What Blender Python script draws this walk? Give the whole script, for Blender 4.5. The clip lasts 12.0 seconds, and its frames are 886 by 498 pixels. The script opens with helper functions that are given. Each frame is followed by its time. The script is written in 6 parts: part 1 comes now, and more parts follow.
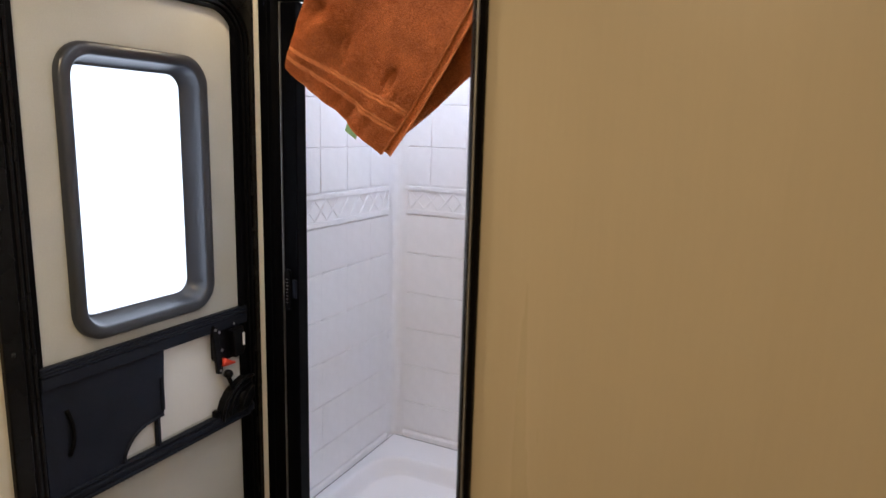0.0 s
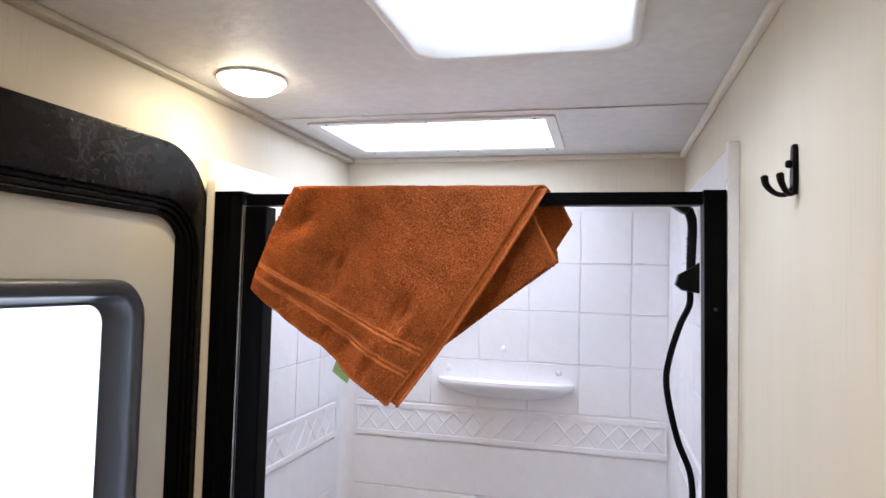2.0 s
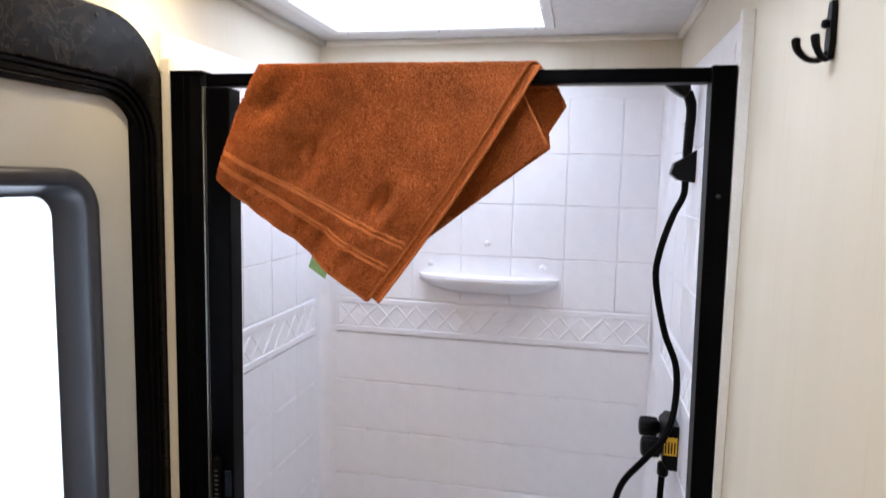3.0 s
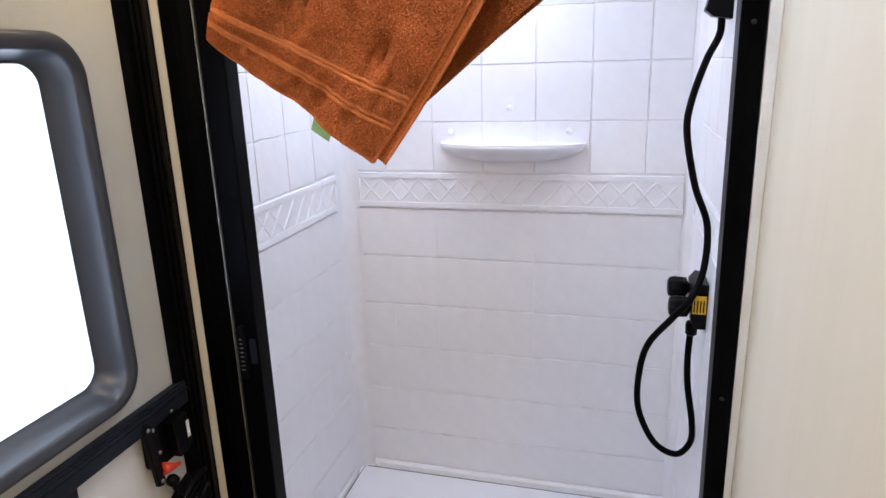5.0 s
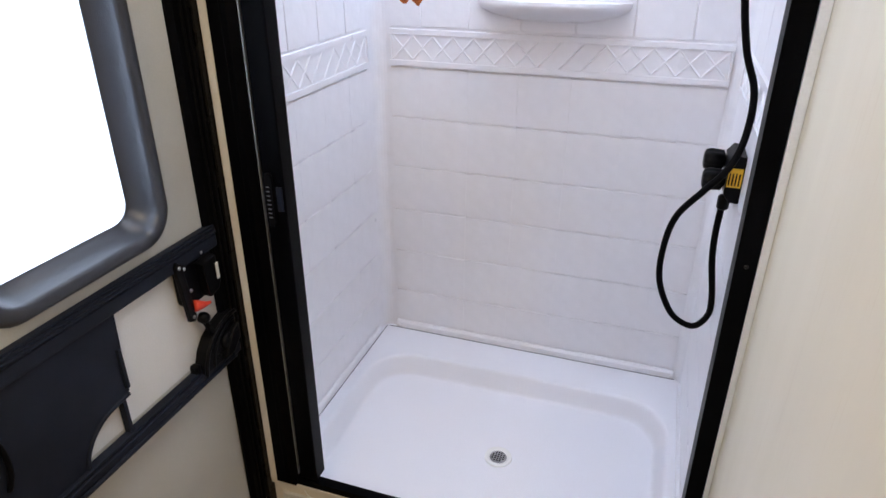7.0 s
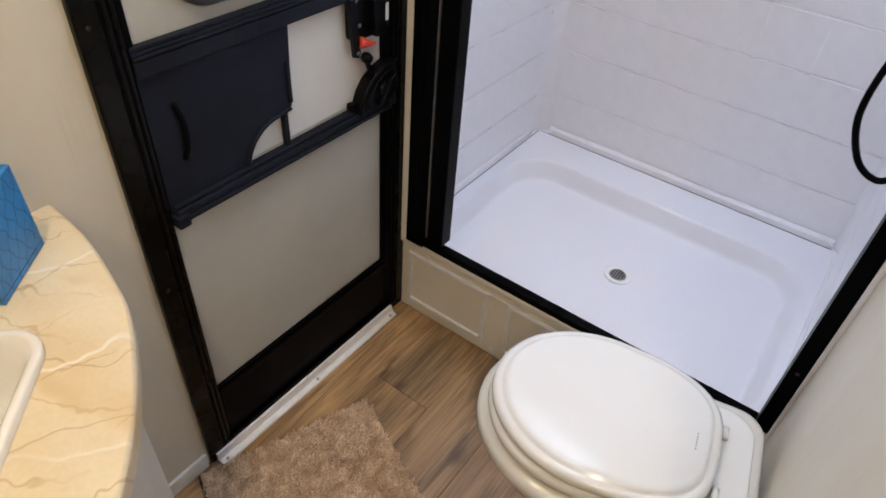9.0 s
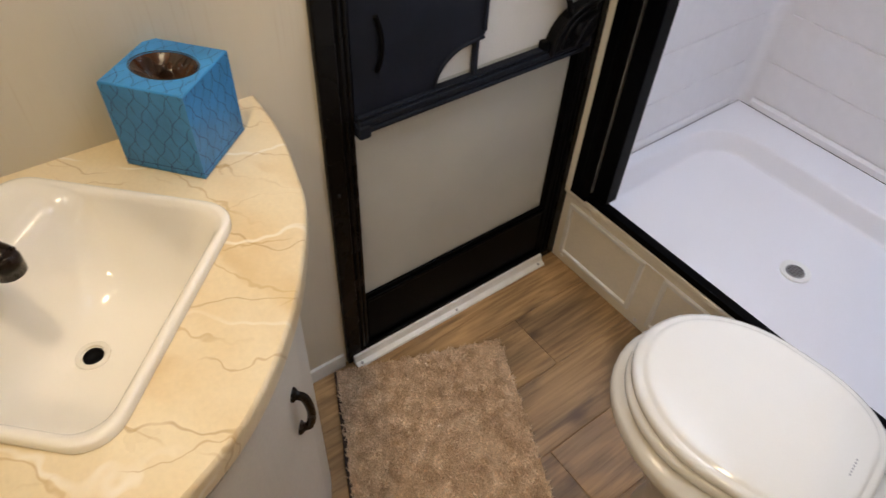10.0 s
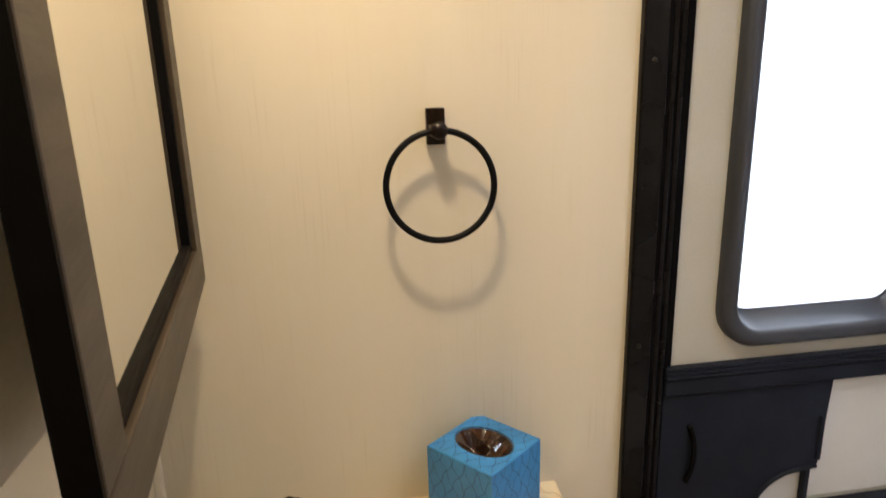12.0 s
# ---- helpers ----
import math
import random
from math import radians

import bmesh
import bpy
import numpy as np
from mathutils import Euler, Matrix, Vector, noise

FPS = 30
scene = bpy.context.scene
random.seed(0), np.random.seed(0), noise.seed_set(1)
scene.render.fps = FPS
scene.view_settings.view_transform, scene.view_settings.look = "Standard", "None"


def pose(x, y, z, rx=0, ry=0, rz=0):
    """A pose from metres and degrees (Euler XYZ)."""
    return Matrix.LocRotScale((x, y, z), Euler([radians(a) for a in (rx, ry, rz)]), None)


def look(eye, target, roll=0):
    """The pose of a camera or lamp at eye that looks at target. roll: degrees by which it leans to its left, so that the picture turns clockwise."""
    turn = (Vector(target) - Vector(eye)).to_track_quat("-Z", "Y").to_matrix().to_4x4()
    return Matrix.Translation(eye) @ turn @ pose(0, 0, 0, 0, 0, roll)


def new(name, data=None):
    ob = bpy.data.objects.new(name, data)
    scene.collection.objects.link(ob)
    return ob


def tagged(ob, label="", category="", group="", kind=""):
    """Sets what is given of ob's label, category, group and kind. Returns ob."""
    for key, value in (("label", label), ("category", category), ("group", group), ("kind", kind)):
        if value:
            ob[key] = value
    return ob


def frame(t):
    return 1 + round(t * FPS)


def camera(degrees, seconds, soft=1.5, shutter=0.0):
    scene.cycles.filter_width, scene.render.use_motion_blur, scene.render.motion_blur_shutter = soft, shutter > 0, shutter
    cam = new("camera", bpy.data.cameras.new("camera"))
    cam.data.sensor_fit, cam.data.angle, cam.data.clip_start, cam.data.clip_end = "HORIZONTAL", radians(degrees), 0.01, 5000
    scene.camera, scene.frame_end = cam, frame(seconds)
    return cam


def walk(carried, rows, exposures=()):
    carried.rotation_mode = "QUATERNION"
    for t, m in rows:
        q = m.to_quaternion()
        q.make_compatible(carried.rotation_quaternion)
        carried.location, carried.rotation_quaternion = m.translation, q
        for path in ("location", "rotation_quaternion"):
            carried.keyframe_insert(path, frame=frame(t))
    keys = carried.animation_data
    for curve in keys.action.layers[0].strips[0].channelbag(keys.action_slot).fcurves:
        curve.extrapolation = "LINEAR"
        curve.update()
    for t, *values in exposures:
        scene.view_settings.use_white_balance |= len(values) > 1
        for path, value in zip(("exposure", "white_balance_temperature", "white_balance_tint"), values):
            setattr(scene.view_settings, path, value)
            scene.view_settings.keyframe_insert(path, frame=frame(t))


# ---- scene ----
cam = camera(69.0, 12.0, shutter=0.2)
PATH = [
    (0, (1.207, -1.319, 1.448), (0.346, 0.449, 1.085), 1.6),
    (0.3, (1.097, -1.289, 1.481), (0.274, 0.509, 1.185), 1.2),
    (0.5, (1.030, -1.266, 1.502), (0.285, 0.576, 1.305), 2.2),
    (1, (0.877, -1.224, 1.559), (0.343, 0.699, 1.468), 2.3),
    (1.5, (0.790, -1.179, 1.595), (0.288, 0.76, 1.578), 1.9),
    (2, (0.780, -1.12, 1.617), (0.291, 0.82, 1.709), 1.6),
    (2.5, (0.762, -1.08, 1.615), (0.317, 0.872, 1.637), 2.2),
    (3, (0.752, -1.042, 1.597), (0.34, 0.905, 1.381), 1.3),
    (3.5, (0.768, -1.015, 1.549), (0.284, 0.866, 1.074), 0.8),
    (5.5, (0.791, -0.988, 1.53), (0.275, 0.852, 0.942), -2.1),
    (6, (0.775, -0.994, 1.505), (0.269, 0.817, 0.823), -1.0),
    (6.5, (0.778, -0.989, 1.502), (0.242, 0.765, 0.705), -0.5),
    (6.7, (0.785, -0.989, 1.499), (0.232, 0.741, 0.663), -0.3),
    (8.3, (0.822, -1.032, 1.402), (0.149, 0.477, 0.275), 4.5),
    (8.5, (0.829, -1.034, 1.391), (0.106, 0.409, 0.21), 4.9),
    (9, (0.832, -1.039, 1.377), (0.005, 0.22, 0.062), 4.9),
    (9.5, (0.83, -1.043, 1.363), (-0.085, 0.025, -0.059), 5.4),
    (10, (0.82, -1.05, 1.357), (-0.248, -0.187, -0.098), 3.7),
    (10.5, (0.834, -1.048, 1.343), (-0.507, -0.446, -0.012), -0.3),
    (11, (0.842, -1.037, 1.348), (-0.817, -0.599, 0.321), -4.2),
    (11.5, (0.835, -1.018, 1.384), (-0.982, -0.721, 0.602), -3.7),
    (12, (0.828, -1.054, 1.415), (-1.079, -0.777, 0.881), -1.7),
]
walk(cam, [(t, look(eye, target, roll)) for t, eye, target, roll in PATH],
     exposures=[(0.0, 0.22, 6200, 10), (1.0, 0.22, 6200, 10), (2.5, 0.18, 6200, 10), (3.7, 0.32, 6100, 10), (5.5, 0.40, 6000, 10), (6.5, 0.42, 5950, 10), (8.5, 0.42, 5850, 10), (9.5, 0.32, 6050, 10), (10.5, 0.33, 6300, 10), (12.0, 0.44, 6500, 10)])

# ---- world and large lights ----
world = bpy.data.worlds.new("sky")
scene.world = world
world.use_nodes = True
sky = world.node_tree.nodes.new("ShaderNodeTexSky")
sky.sky_type = "NISHITA"
sky.sun_disc = False
sky.sun_elevation = radians(40)
sky.sun_rotation = radians(200)
world.node_tree.nodes["Background"].inputs["Strength"].default_value = 0.12
world.node_tree.links.new(sky.outputs["Color"], world.node_tree.nodes["Background"].inputs["Color"])

WALL_S, WALL_N, WALL_E, CEIL = -1.345, 0.742, 0.988, 1.98


def area_lamp(name, m, w, h, power, colour):
    lamp = bpy.data.lights.new(name, "AREA")
    lamp.shape, lamp.size, lamp.size_y, lamp.energy, lamp.color = "RECTANGLE", w, h, power, colour
    ob = new(name, lamp)
    ob.matrix_world = m
    return ob


def puck_lamp(name, x, y, power):
    lamp = bpy.data.lights.new(name, "AREA")
    lamp.shape, lamp.size, lamp.energy, lamp.color = "DISK", 0.06, power, (1.0, 0.75, 0.45)
    ob = new(name, lamp)
    ob.matrix_world = pose(x, y, CEIL - 0.034)


DAY = (0.84, 0.885, 1.0)
area_lamp("skylight_daylight", pose(0.376, 0.455, CEIL + 0.045), 0.542, 0.311, 3.0, DAY)
area_lamp("vent_daylight", pose(0.651, -0.30, CEIL + 0.15), 0.33, 0.33, 3.1, DAY)
area_lamp("window_daylight", pose(-0.07, -0.335, 1.30, 0, -90, 0), 0.56, 0.36, 1.35, DAY)
puck_lamp("entry_puck_glow", 0.137, -0.06, 0.9)
puck_lamp("vanity_puck_glow", 0.36, -1.05, 3.6)
# No hall lamp is known; this one is added to light the tan door.
puck_lamp("added_hall_glow", 1.18, -1.58, 5.0)


# ---- materials ----
def material(name, colour, rough=0.5, metal=0.0, spec=0.5, vary=0.06, scale=6.0, bump=0.0, bump_scale=200.0,
             stretch=(1, 1, 1), second=None, coat=0.0, fine=0.03, random_tone=0.0, rough_vary=0.08):
    """A surface with broad and fine variation of tone, gloss and relief, at real size."""
    m = bpy.data.materials.new(name)
    m.use_nodes = True
    nt = m.node_tree
    n, l = nt.nodes, nt.links
    b = n["Principled BSDF"]
    b.inputs["Roughness"].default_value = rough
    b.inputs["Metallic"].default_value = metal
    b.inputs["Specular IOR Level"].default_value = spec
    b.inputs["Coat Weight"].default_value = coat
    tc = n.new("ShaderNodeTexCoord")
    mp = n.new("ShaderNodeMapping")
    mp.inputs["Scale"].default_value = stretch
    l.new(tc.outputs["Object"], mp.inputs["Vector"])
    broad = n.new("ShaderNodeTexNoise")
    broad.inputs["Scale"].default_value, broad.inputs["Detail"].default_value = scale, 5
    l.new(mp.outputs["Vector"], broad.inputs["Vector"])
    small = n.new("ShaderNodeTexNoise")
    small.inputs["Scale"].default_value, small.inputs["Detail"].default_value = bump_scale, 3
    l.new(mp.outputs["Vector"], small.inputs["Vector"])
    ramp = n.new("ShaderNodeMix")
    ramp.data_type = "RGBA"
    c2 = second or tuple(max(0.0, c * (1 - vary * 2)) for c in colour)
    ramp.inputs["A"].default_value = (*colour, 1)
    ramp.inputs["B"].default_value = (*c2, 1)
    mr = n.new("ShaderNodeMapRange")
    mr.inputs["From Min"].default_value, mr.inputs["From Max"].default_value = 0.35, 0.7
    l.new(broad.outputs["Fac"], mr.inputs["Value"])
    l.new(mr.outputs["Result"], ramp.inputs["Factor"])
    hsv = n.new("ShaderNodeHueSaturation")
    l.new(ramp.outputs["Result"], hsv.inputs["Color"])
    mv = n.new("ShaderNodeMapRange")
    mv.inputs["From Min"].default_value, mv.inputs["From Max"].default_value = 0.3, 0.7
    mv.inputs["To Min"].default_value, mv.inputs["To Max"].default_value = 1 - fine, 1 + fine
    l.new(small.outputs["Fac"], mv.inputs["Value"])
    value = mv.outputs["Result"]
    if random_tone:
        oi = n.new("ShaderNodeObjectInfo")
        mo = n.new("ShaderNodeMapRange")
        mo.inputs["To Min"].default_value, mo.inputs["To Max"].default_value = 1 - random_tone, 1 + random_tone
        l.new(oi.outputs["Random"], mo.inputs["Value"])
        mu = n.new("ShaderNodeMath")
        mu.operation = "MULTIPLY"
        l.new(mo.outputs["Result"], mu.inputs[0])
        l.new(value, mu.inputs[1])
        value = mu.outputs["Value"]
    l.new(value, hsv.inputs["Value"])
    l.new(hsv.outputs["Color"], b.inputs["Base Color"])
    rr = n.new("ShaderNodeMapRange")
    rr.inputs["To Min"].default_value, rr.inputs["To Max"].default_value = rough - rough_vary, rough + rough_vary
    l.new(broad.outputs["Fac"], rr.inputs["Value"])
    l.new(rr.outputs["Result"], b.inputs["Roughness"])
    if bump:
        bp = n.new("ShaderNodeBump")
        bp.inputs["Strength"].default_value, bp.inputs["Distance"].default_value = 1.0, bump
        l.new(small.outputs["Fac"], bp.inputs["Height"])
        l.new(bp.outputs["Normal"], b.inputs["Normal"])
    return m


WALL = material("cream_wallboard", (0.69, 0.636, 0.52), 0.5, vary=0.014, scale=1.5, bump=0.00003, bump_scale=9, stretch=(9, 9, 0.4), fine=0.004)
CEILING = material("leathery_ceiling_vinyl", (0.70, 0.69, 0.67), 0.45, vary=0.035, scale=5, bump=0.0016, bump_scale=42, fine=0.05)
TRIM = material("cream_vinyl_trim", (0.80, 0.755, 0.66), 0.4, vary=0.03, scale=9, fine=0.03)
COVE = material("grey_beige_cove", (0.50, 0.46, 0.38), 0.4, vary=0.08, scale=14)
ABS = material("white_moulded_shower_plastic", (0.83, 0.83, 0.875), 0.30, spec=0.45, vary=0.015, scale=4, bump=0.0016, bump_scale=30, fine=0.02)
PAN = material("white_shower_pan_plastic", (0.79, 0.79, 0.84), 0.28, vary=0.0, bump_scale=500, fine=0.025, rough_vary=0.0)
BLACK = material("satin_black_aluminium", (0.0012, 0.0013, 0.0021), 0.36, spec=0.045, vary=0.1, scale=30, bump=0.0001, bump_scale=500)
BLACK_PLASTIC = material("black_plastic", (0.0030, 0.0031, 0.0042), 0.34, spec=0.13, vary=0.15, scale=25, bump=0.0002, bump_scale=600)
NAVY_PLASTIC = material("blue_black_door_plastic", (0.0125, 0.0158, 0.0260), 0.46, spec=0.12, vary=0.12, scale=12, bump=0.0002, bump_scale=700)
GASKET = material("black_rubber_seal", (0.0024, 0.0024, 0.0031), 0.5, spec=0.07, vary=0.1, scale=40)
LINER = material("grey_beige_door_liner", (0.50, 0.49, 0.43), 0.45, vary=0.05, scale=5, bump=0.0003, bump_scale=350)
LINER_LIGHT = material("off_white_door_liner", (0.72, 0.71, 0.67), 0.45, vary=0.04, scale=6, bump=0.0003, bump_scale=350)
WINFRAME = material("slate_grey_window_frame", (0.031, 0.035, 0.045), 0.33, spec=0.6, vary=0.06, scale=10, bump=0.0002, bump_scale=500)
WHITE_PAINT = material("white_painted_metal", (0.80, 0.80, 0.79), 0.35, vary=0.06, scale=25, second=(0.74, 0.73, 0.70))
WHITE_PLASTIC = material("white_plastic", (0.80, 0.80, 0.79), 0.35, vary=0.02, scale=10)
TOILET = material("glossy_white_toilet_plastic", (0.78, 0.77, 0.74), 0.13, spec=0.35, vary=0.012, scale=6, fine=0.005, rough_vary=0.03)
TOILET_BOWL = material("ivory_white_toilet_china", (0.66, 0.635, 0.575), 0.2, spec=0.4, vary=0.02, scale=6, fine=0.005, rough_vary=0.04)
SINK = material("ivory_white_sink_plastic", (0.87, 0.84, 0.77), 0.12, vary=0.015, scale=5, fine=0.005, rough_vary=0.04)
BRONZE = material("oil_rubbed_bronze", (0.006, 0.0038, 0.0030), 0.26, metal=0.1, spec=0.26, vary=0.2, scale=40, second=(0.015, 0.007, 0.004))
TOWEL_M = material("rust_orange_terry", (0.54, 0.158, 0.046), 0.95, spec=0.06, vary=0.14, scale=24, bump=0.0018, bump_scale=400, fine=0.38)
TOWEL_BAND = material("woven_rust_border", (0.56, 0.17, 0.048), 0.85, spec=0.12, vary=0.1, scale=60, bump=0.001, bump_scale=700, fine=0.2)
TAG = material("green_fabric_tag", (0.28, 0.46, 0.20), 0.8, vary=0.06, scale=60)
STEEL = material("dull_steel", (0.42, 0.42, 0.43), 0.35, metal=0.9, vary=0.1, scale=80)
SCREW = material("dark_screw", (0.03, 0.03, 0.03), 0.35, metal=0.6)
YELLOW = material("yellow_label", (0.85, 0.50, 0.02), 0.5, vary=0.03, scale=80)
RED = material("orange_red_lever", (0.62, 0.05, 0.02), 0.4, vary=0.05, scale=40)
BEIGE_DOOR = material("tan_door_laminate", (0.49, 0.415, 0.295), 0.30, vary=0.03, scale=2, bump=0.0001, bump_scale=40, stretch=(7, 7, 0.4), fine=0.012)
DARK_TRIM = material("dark_brown_door_edging", (0.004, 0.003, 0.0028), 0.38, spec=0.05, vary=0.2, scale=18)
BROWN_FRAME = material("dark_brown_cabinet_frame", (0.050, 0.037, 0.025), 0.42, spec=0.3, vary=0.15, scale=8, bump=0.0003, bump_scale=60, stretch=(1, 1, 6))
CABINET_M = material("pale_cabinet_board", (0.66, 0.64, 0.58), 0.45, vary=0.03, scale=6)
RUG_M = material("brown_shag_pile", (0.80, 0.64, 0.47), 0.95, spec=0.1, vary=0.18, scale=26, second=(0.57, 0.41, 0.27), bump_scale=260, fine=0.3)
RUG_BACK = material("dark_rug_binding", (0.05, 0.035, 0.03), 0.9, vary=0.1, scale=60)
BOX_BLUE = material("bright_blue_card", (0.05, 0.285, 0.66), 0.38, vary=0.12, scale=18, fine=0.04)
BOX_LINE = material("navy_printed_line", (0.012, 0.06, 0.22), 0.45, vary=0.05, scale=60)
BOX_FILM = material("brown_clear_film", (0.016, 0.008, 0.005), 0.10, spec=0.8, vary=0.4, scale=60, second=(0.075, 0.032, 0.016))
FROG = material("lime_green_glazed_ceramic", (0.26, 0.44, 0.045), 0.14, vary=0.12, scale=24, coat=0.5)
SPONGE = material("white_scrub_sponge", (0.78, 0.77, 0.73), 0.9, vary=0.05, scale=60, bump=0.002, bump_scale=220)
DISH = material("white_glazed_dish", (0.80, 0.77, 0.70), 0.12, vary=0.02, scale=20, coat=0.4)


def add_streaks(m, colour, amount):
    """Sparse thin upright fibres printed on the wallboard."""
    n, l = m.node_tree.nodes, m.node_tree.links
    b = n["Principled BSDF"]
    base = b.inputs["Base Color"].links[0].from_socket
    tc = n.new("ShaderNodeTexCoord")
    out = []
    for stretch, low, high in (((300, 300, 6), 0.58, 0.72), ((14, 14, 5), 0.45, 0.60)):
        mp = n.new("ShaderNodeMapping")
        mp.inputs["Scale"].default_value = stretch
        l.new(tc.outputs["Object"], mp.inputs["Vector"])
        fibre = n.new("ShaderNodeTexNoise")
        fibre.inputs["Scale"].default_value, fibre.inputs["Detail"].default_value = 1.0, 2.0
        l.new(mp.outputs["Vector"], fibre.inputs["Vector"])
        mr = n.new("ShaderNodeMapRange")
        mr.inputs["From Min"].default_value, mr.inputs["From Max"].default_value = low, high
        mr.inputs["To Max"].default_value = amount if not out else 1.0
        l.new(fibre.outputs["Fac"], mr.inputs["Value"])
        out.append(mr.outputs["Result"])
    mu = n.new("ShaderNodeMath")
    mu.operation = "MULTIPLY"
    l.new(out[0], mu.inputs[0])
    l.new(out[1], mu.inputs[1])
    mix = n.new("ShaderNodeMix")
    mix.data_type = "RGBA"
    mix.inputs["B"].default_value = (*colour, 1)
    l.new(mu.outputs["Value"], mix.inputs["Factor"])
    l.new(base, mix.inputs["A"])
    l.new(mix.outputs["Result"], b.inputs["Base Color"])


add_streaks(WALL, (0.50, 0.40, 0.27), 0.24)


def counter_material():
    """Cream marble laminate with brown and pale veins."""
    m = material("cream_marble_laminate", (0.80, 0.70, 0.50), 0.3, vary=0.05, scale=7, second=(0.72, 0.57, 0.34), fine=0.03)
    n, l = m.node_tree.nodes, m.node_tree.links
    b = n["Principled BSDF"]
    base = b.inputs["Base Color"].links[0].from_socket
    tc = n.new("ShaderNodeTexCoord")
    for scale, half, colour, amount, shift, turn, gap in ((2.6, 0.0022, (0.42, 0.26, 0.09), 0.55, 0.0, -0.70, 0.38), (2.0, 0.0048, (0.92, 0.88, 0.80), 0.65, 3.7, -0.60, 0.42),
                                                       (3.4, 0.0024, (0.50, 0.33, 0.12), 0.50, 7.1, -1.00, 0.42), (1.6, 0.0220, (0.62, 0.44, 0.20), 0.5, 11.3, -0.75, 0.44),
                                                       (3.9, 0.0018, (0.46, 0.29, 0.10), 0.5, 19.4, -0.35, 0.45)):
        mp = n.new("ShaderNodeMapping")
        mp.vector_type = "TEXTURE"
        mp.inputs["Location"].default_value = (shift, shift, 0)
        mp.inputs["Rotation"].default_value = (0, 0, turn)
        l.new(tc.outputs["Object"], mp.inputs["Vector"])
        flow = n.new("ShaderNodeTexWave")
        for key, value in (("Scale", scale), ("Distortion", 7.0), ("Detail", 4.0), ("Detail Scale", 1.6), ("Detail Roughness", 0.55)):
            flow.inputs[key].default_value = value
        l.new(mp.outputs["Vector"], flow.inputs["Vector"])
        mr = n.new("ShaderNodeMapRange")
        mr.inputs["From Min"].default_value, mr.inputs["From Max"].default_value = 1 - (10 * scale * half) ** 2, 1.0
        mr.inputs["To Min"].default_value, mr.inputs["To Max"].default_value = 0.0, amount
        l.new(flow.outputs["Fac"], mr.inputs["Value"])
        gate = n.new("ShaderNodeTexNoise")
        gate.inputs["Scale"].default_value = 6.0
        l.new(mp.outputs["Vector"], gate.inputs["Vector"])
        gr = n.new("ShaderNodeMapRange")
        gr.inputs["From Min"].default_value, gr.inputs["From Max"].default_value = gap, gap + 0.08
        l.new(gate.outputs["Fac"], gr.inputs["Value"])
        mu = n.new("ShaderNodeMath")
        mu.operation = "MULTIPLY"
        l.new(mr.outputs["Result"], mu.inputs[0])
        l.new(gr.outputs["Result"], mu.inputs[1])
        mix = n.new("ShaderNodeMix")
        mix.data_type = "RGBA"
        mix.inputs["B"].default_value = (*colour, 1)
        l.new(mu.outputs["Value"], mix.inputs["Factor"])
        l.new(base, mix.inputs["A"])
        base = mix.outputs["Result"]
    l.new(base, b.inputs["Base Color"])
    return m


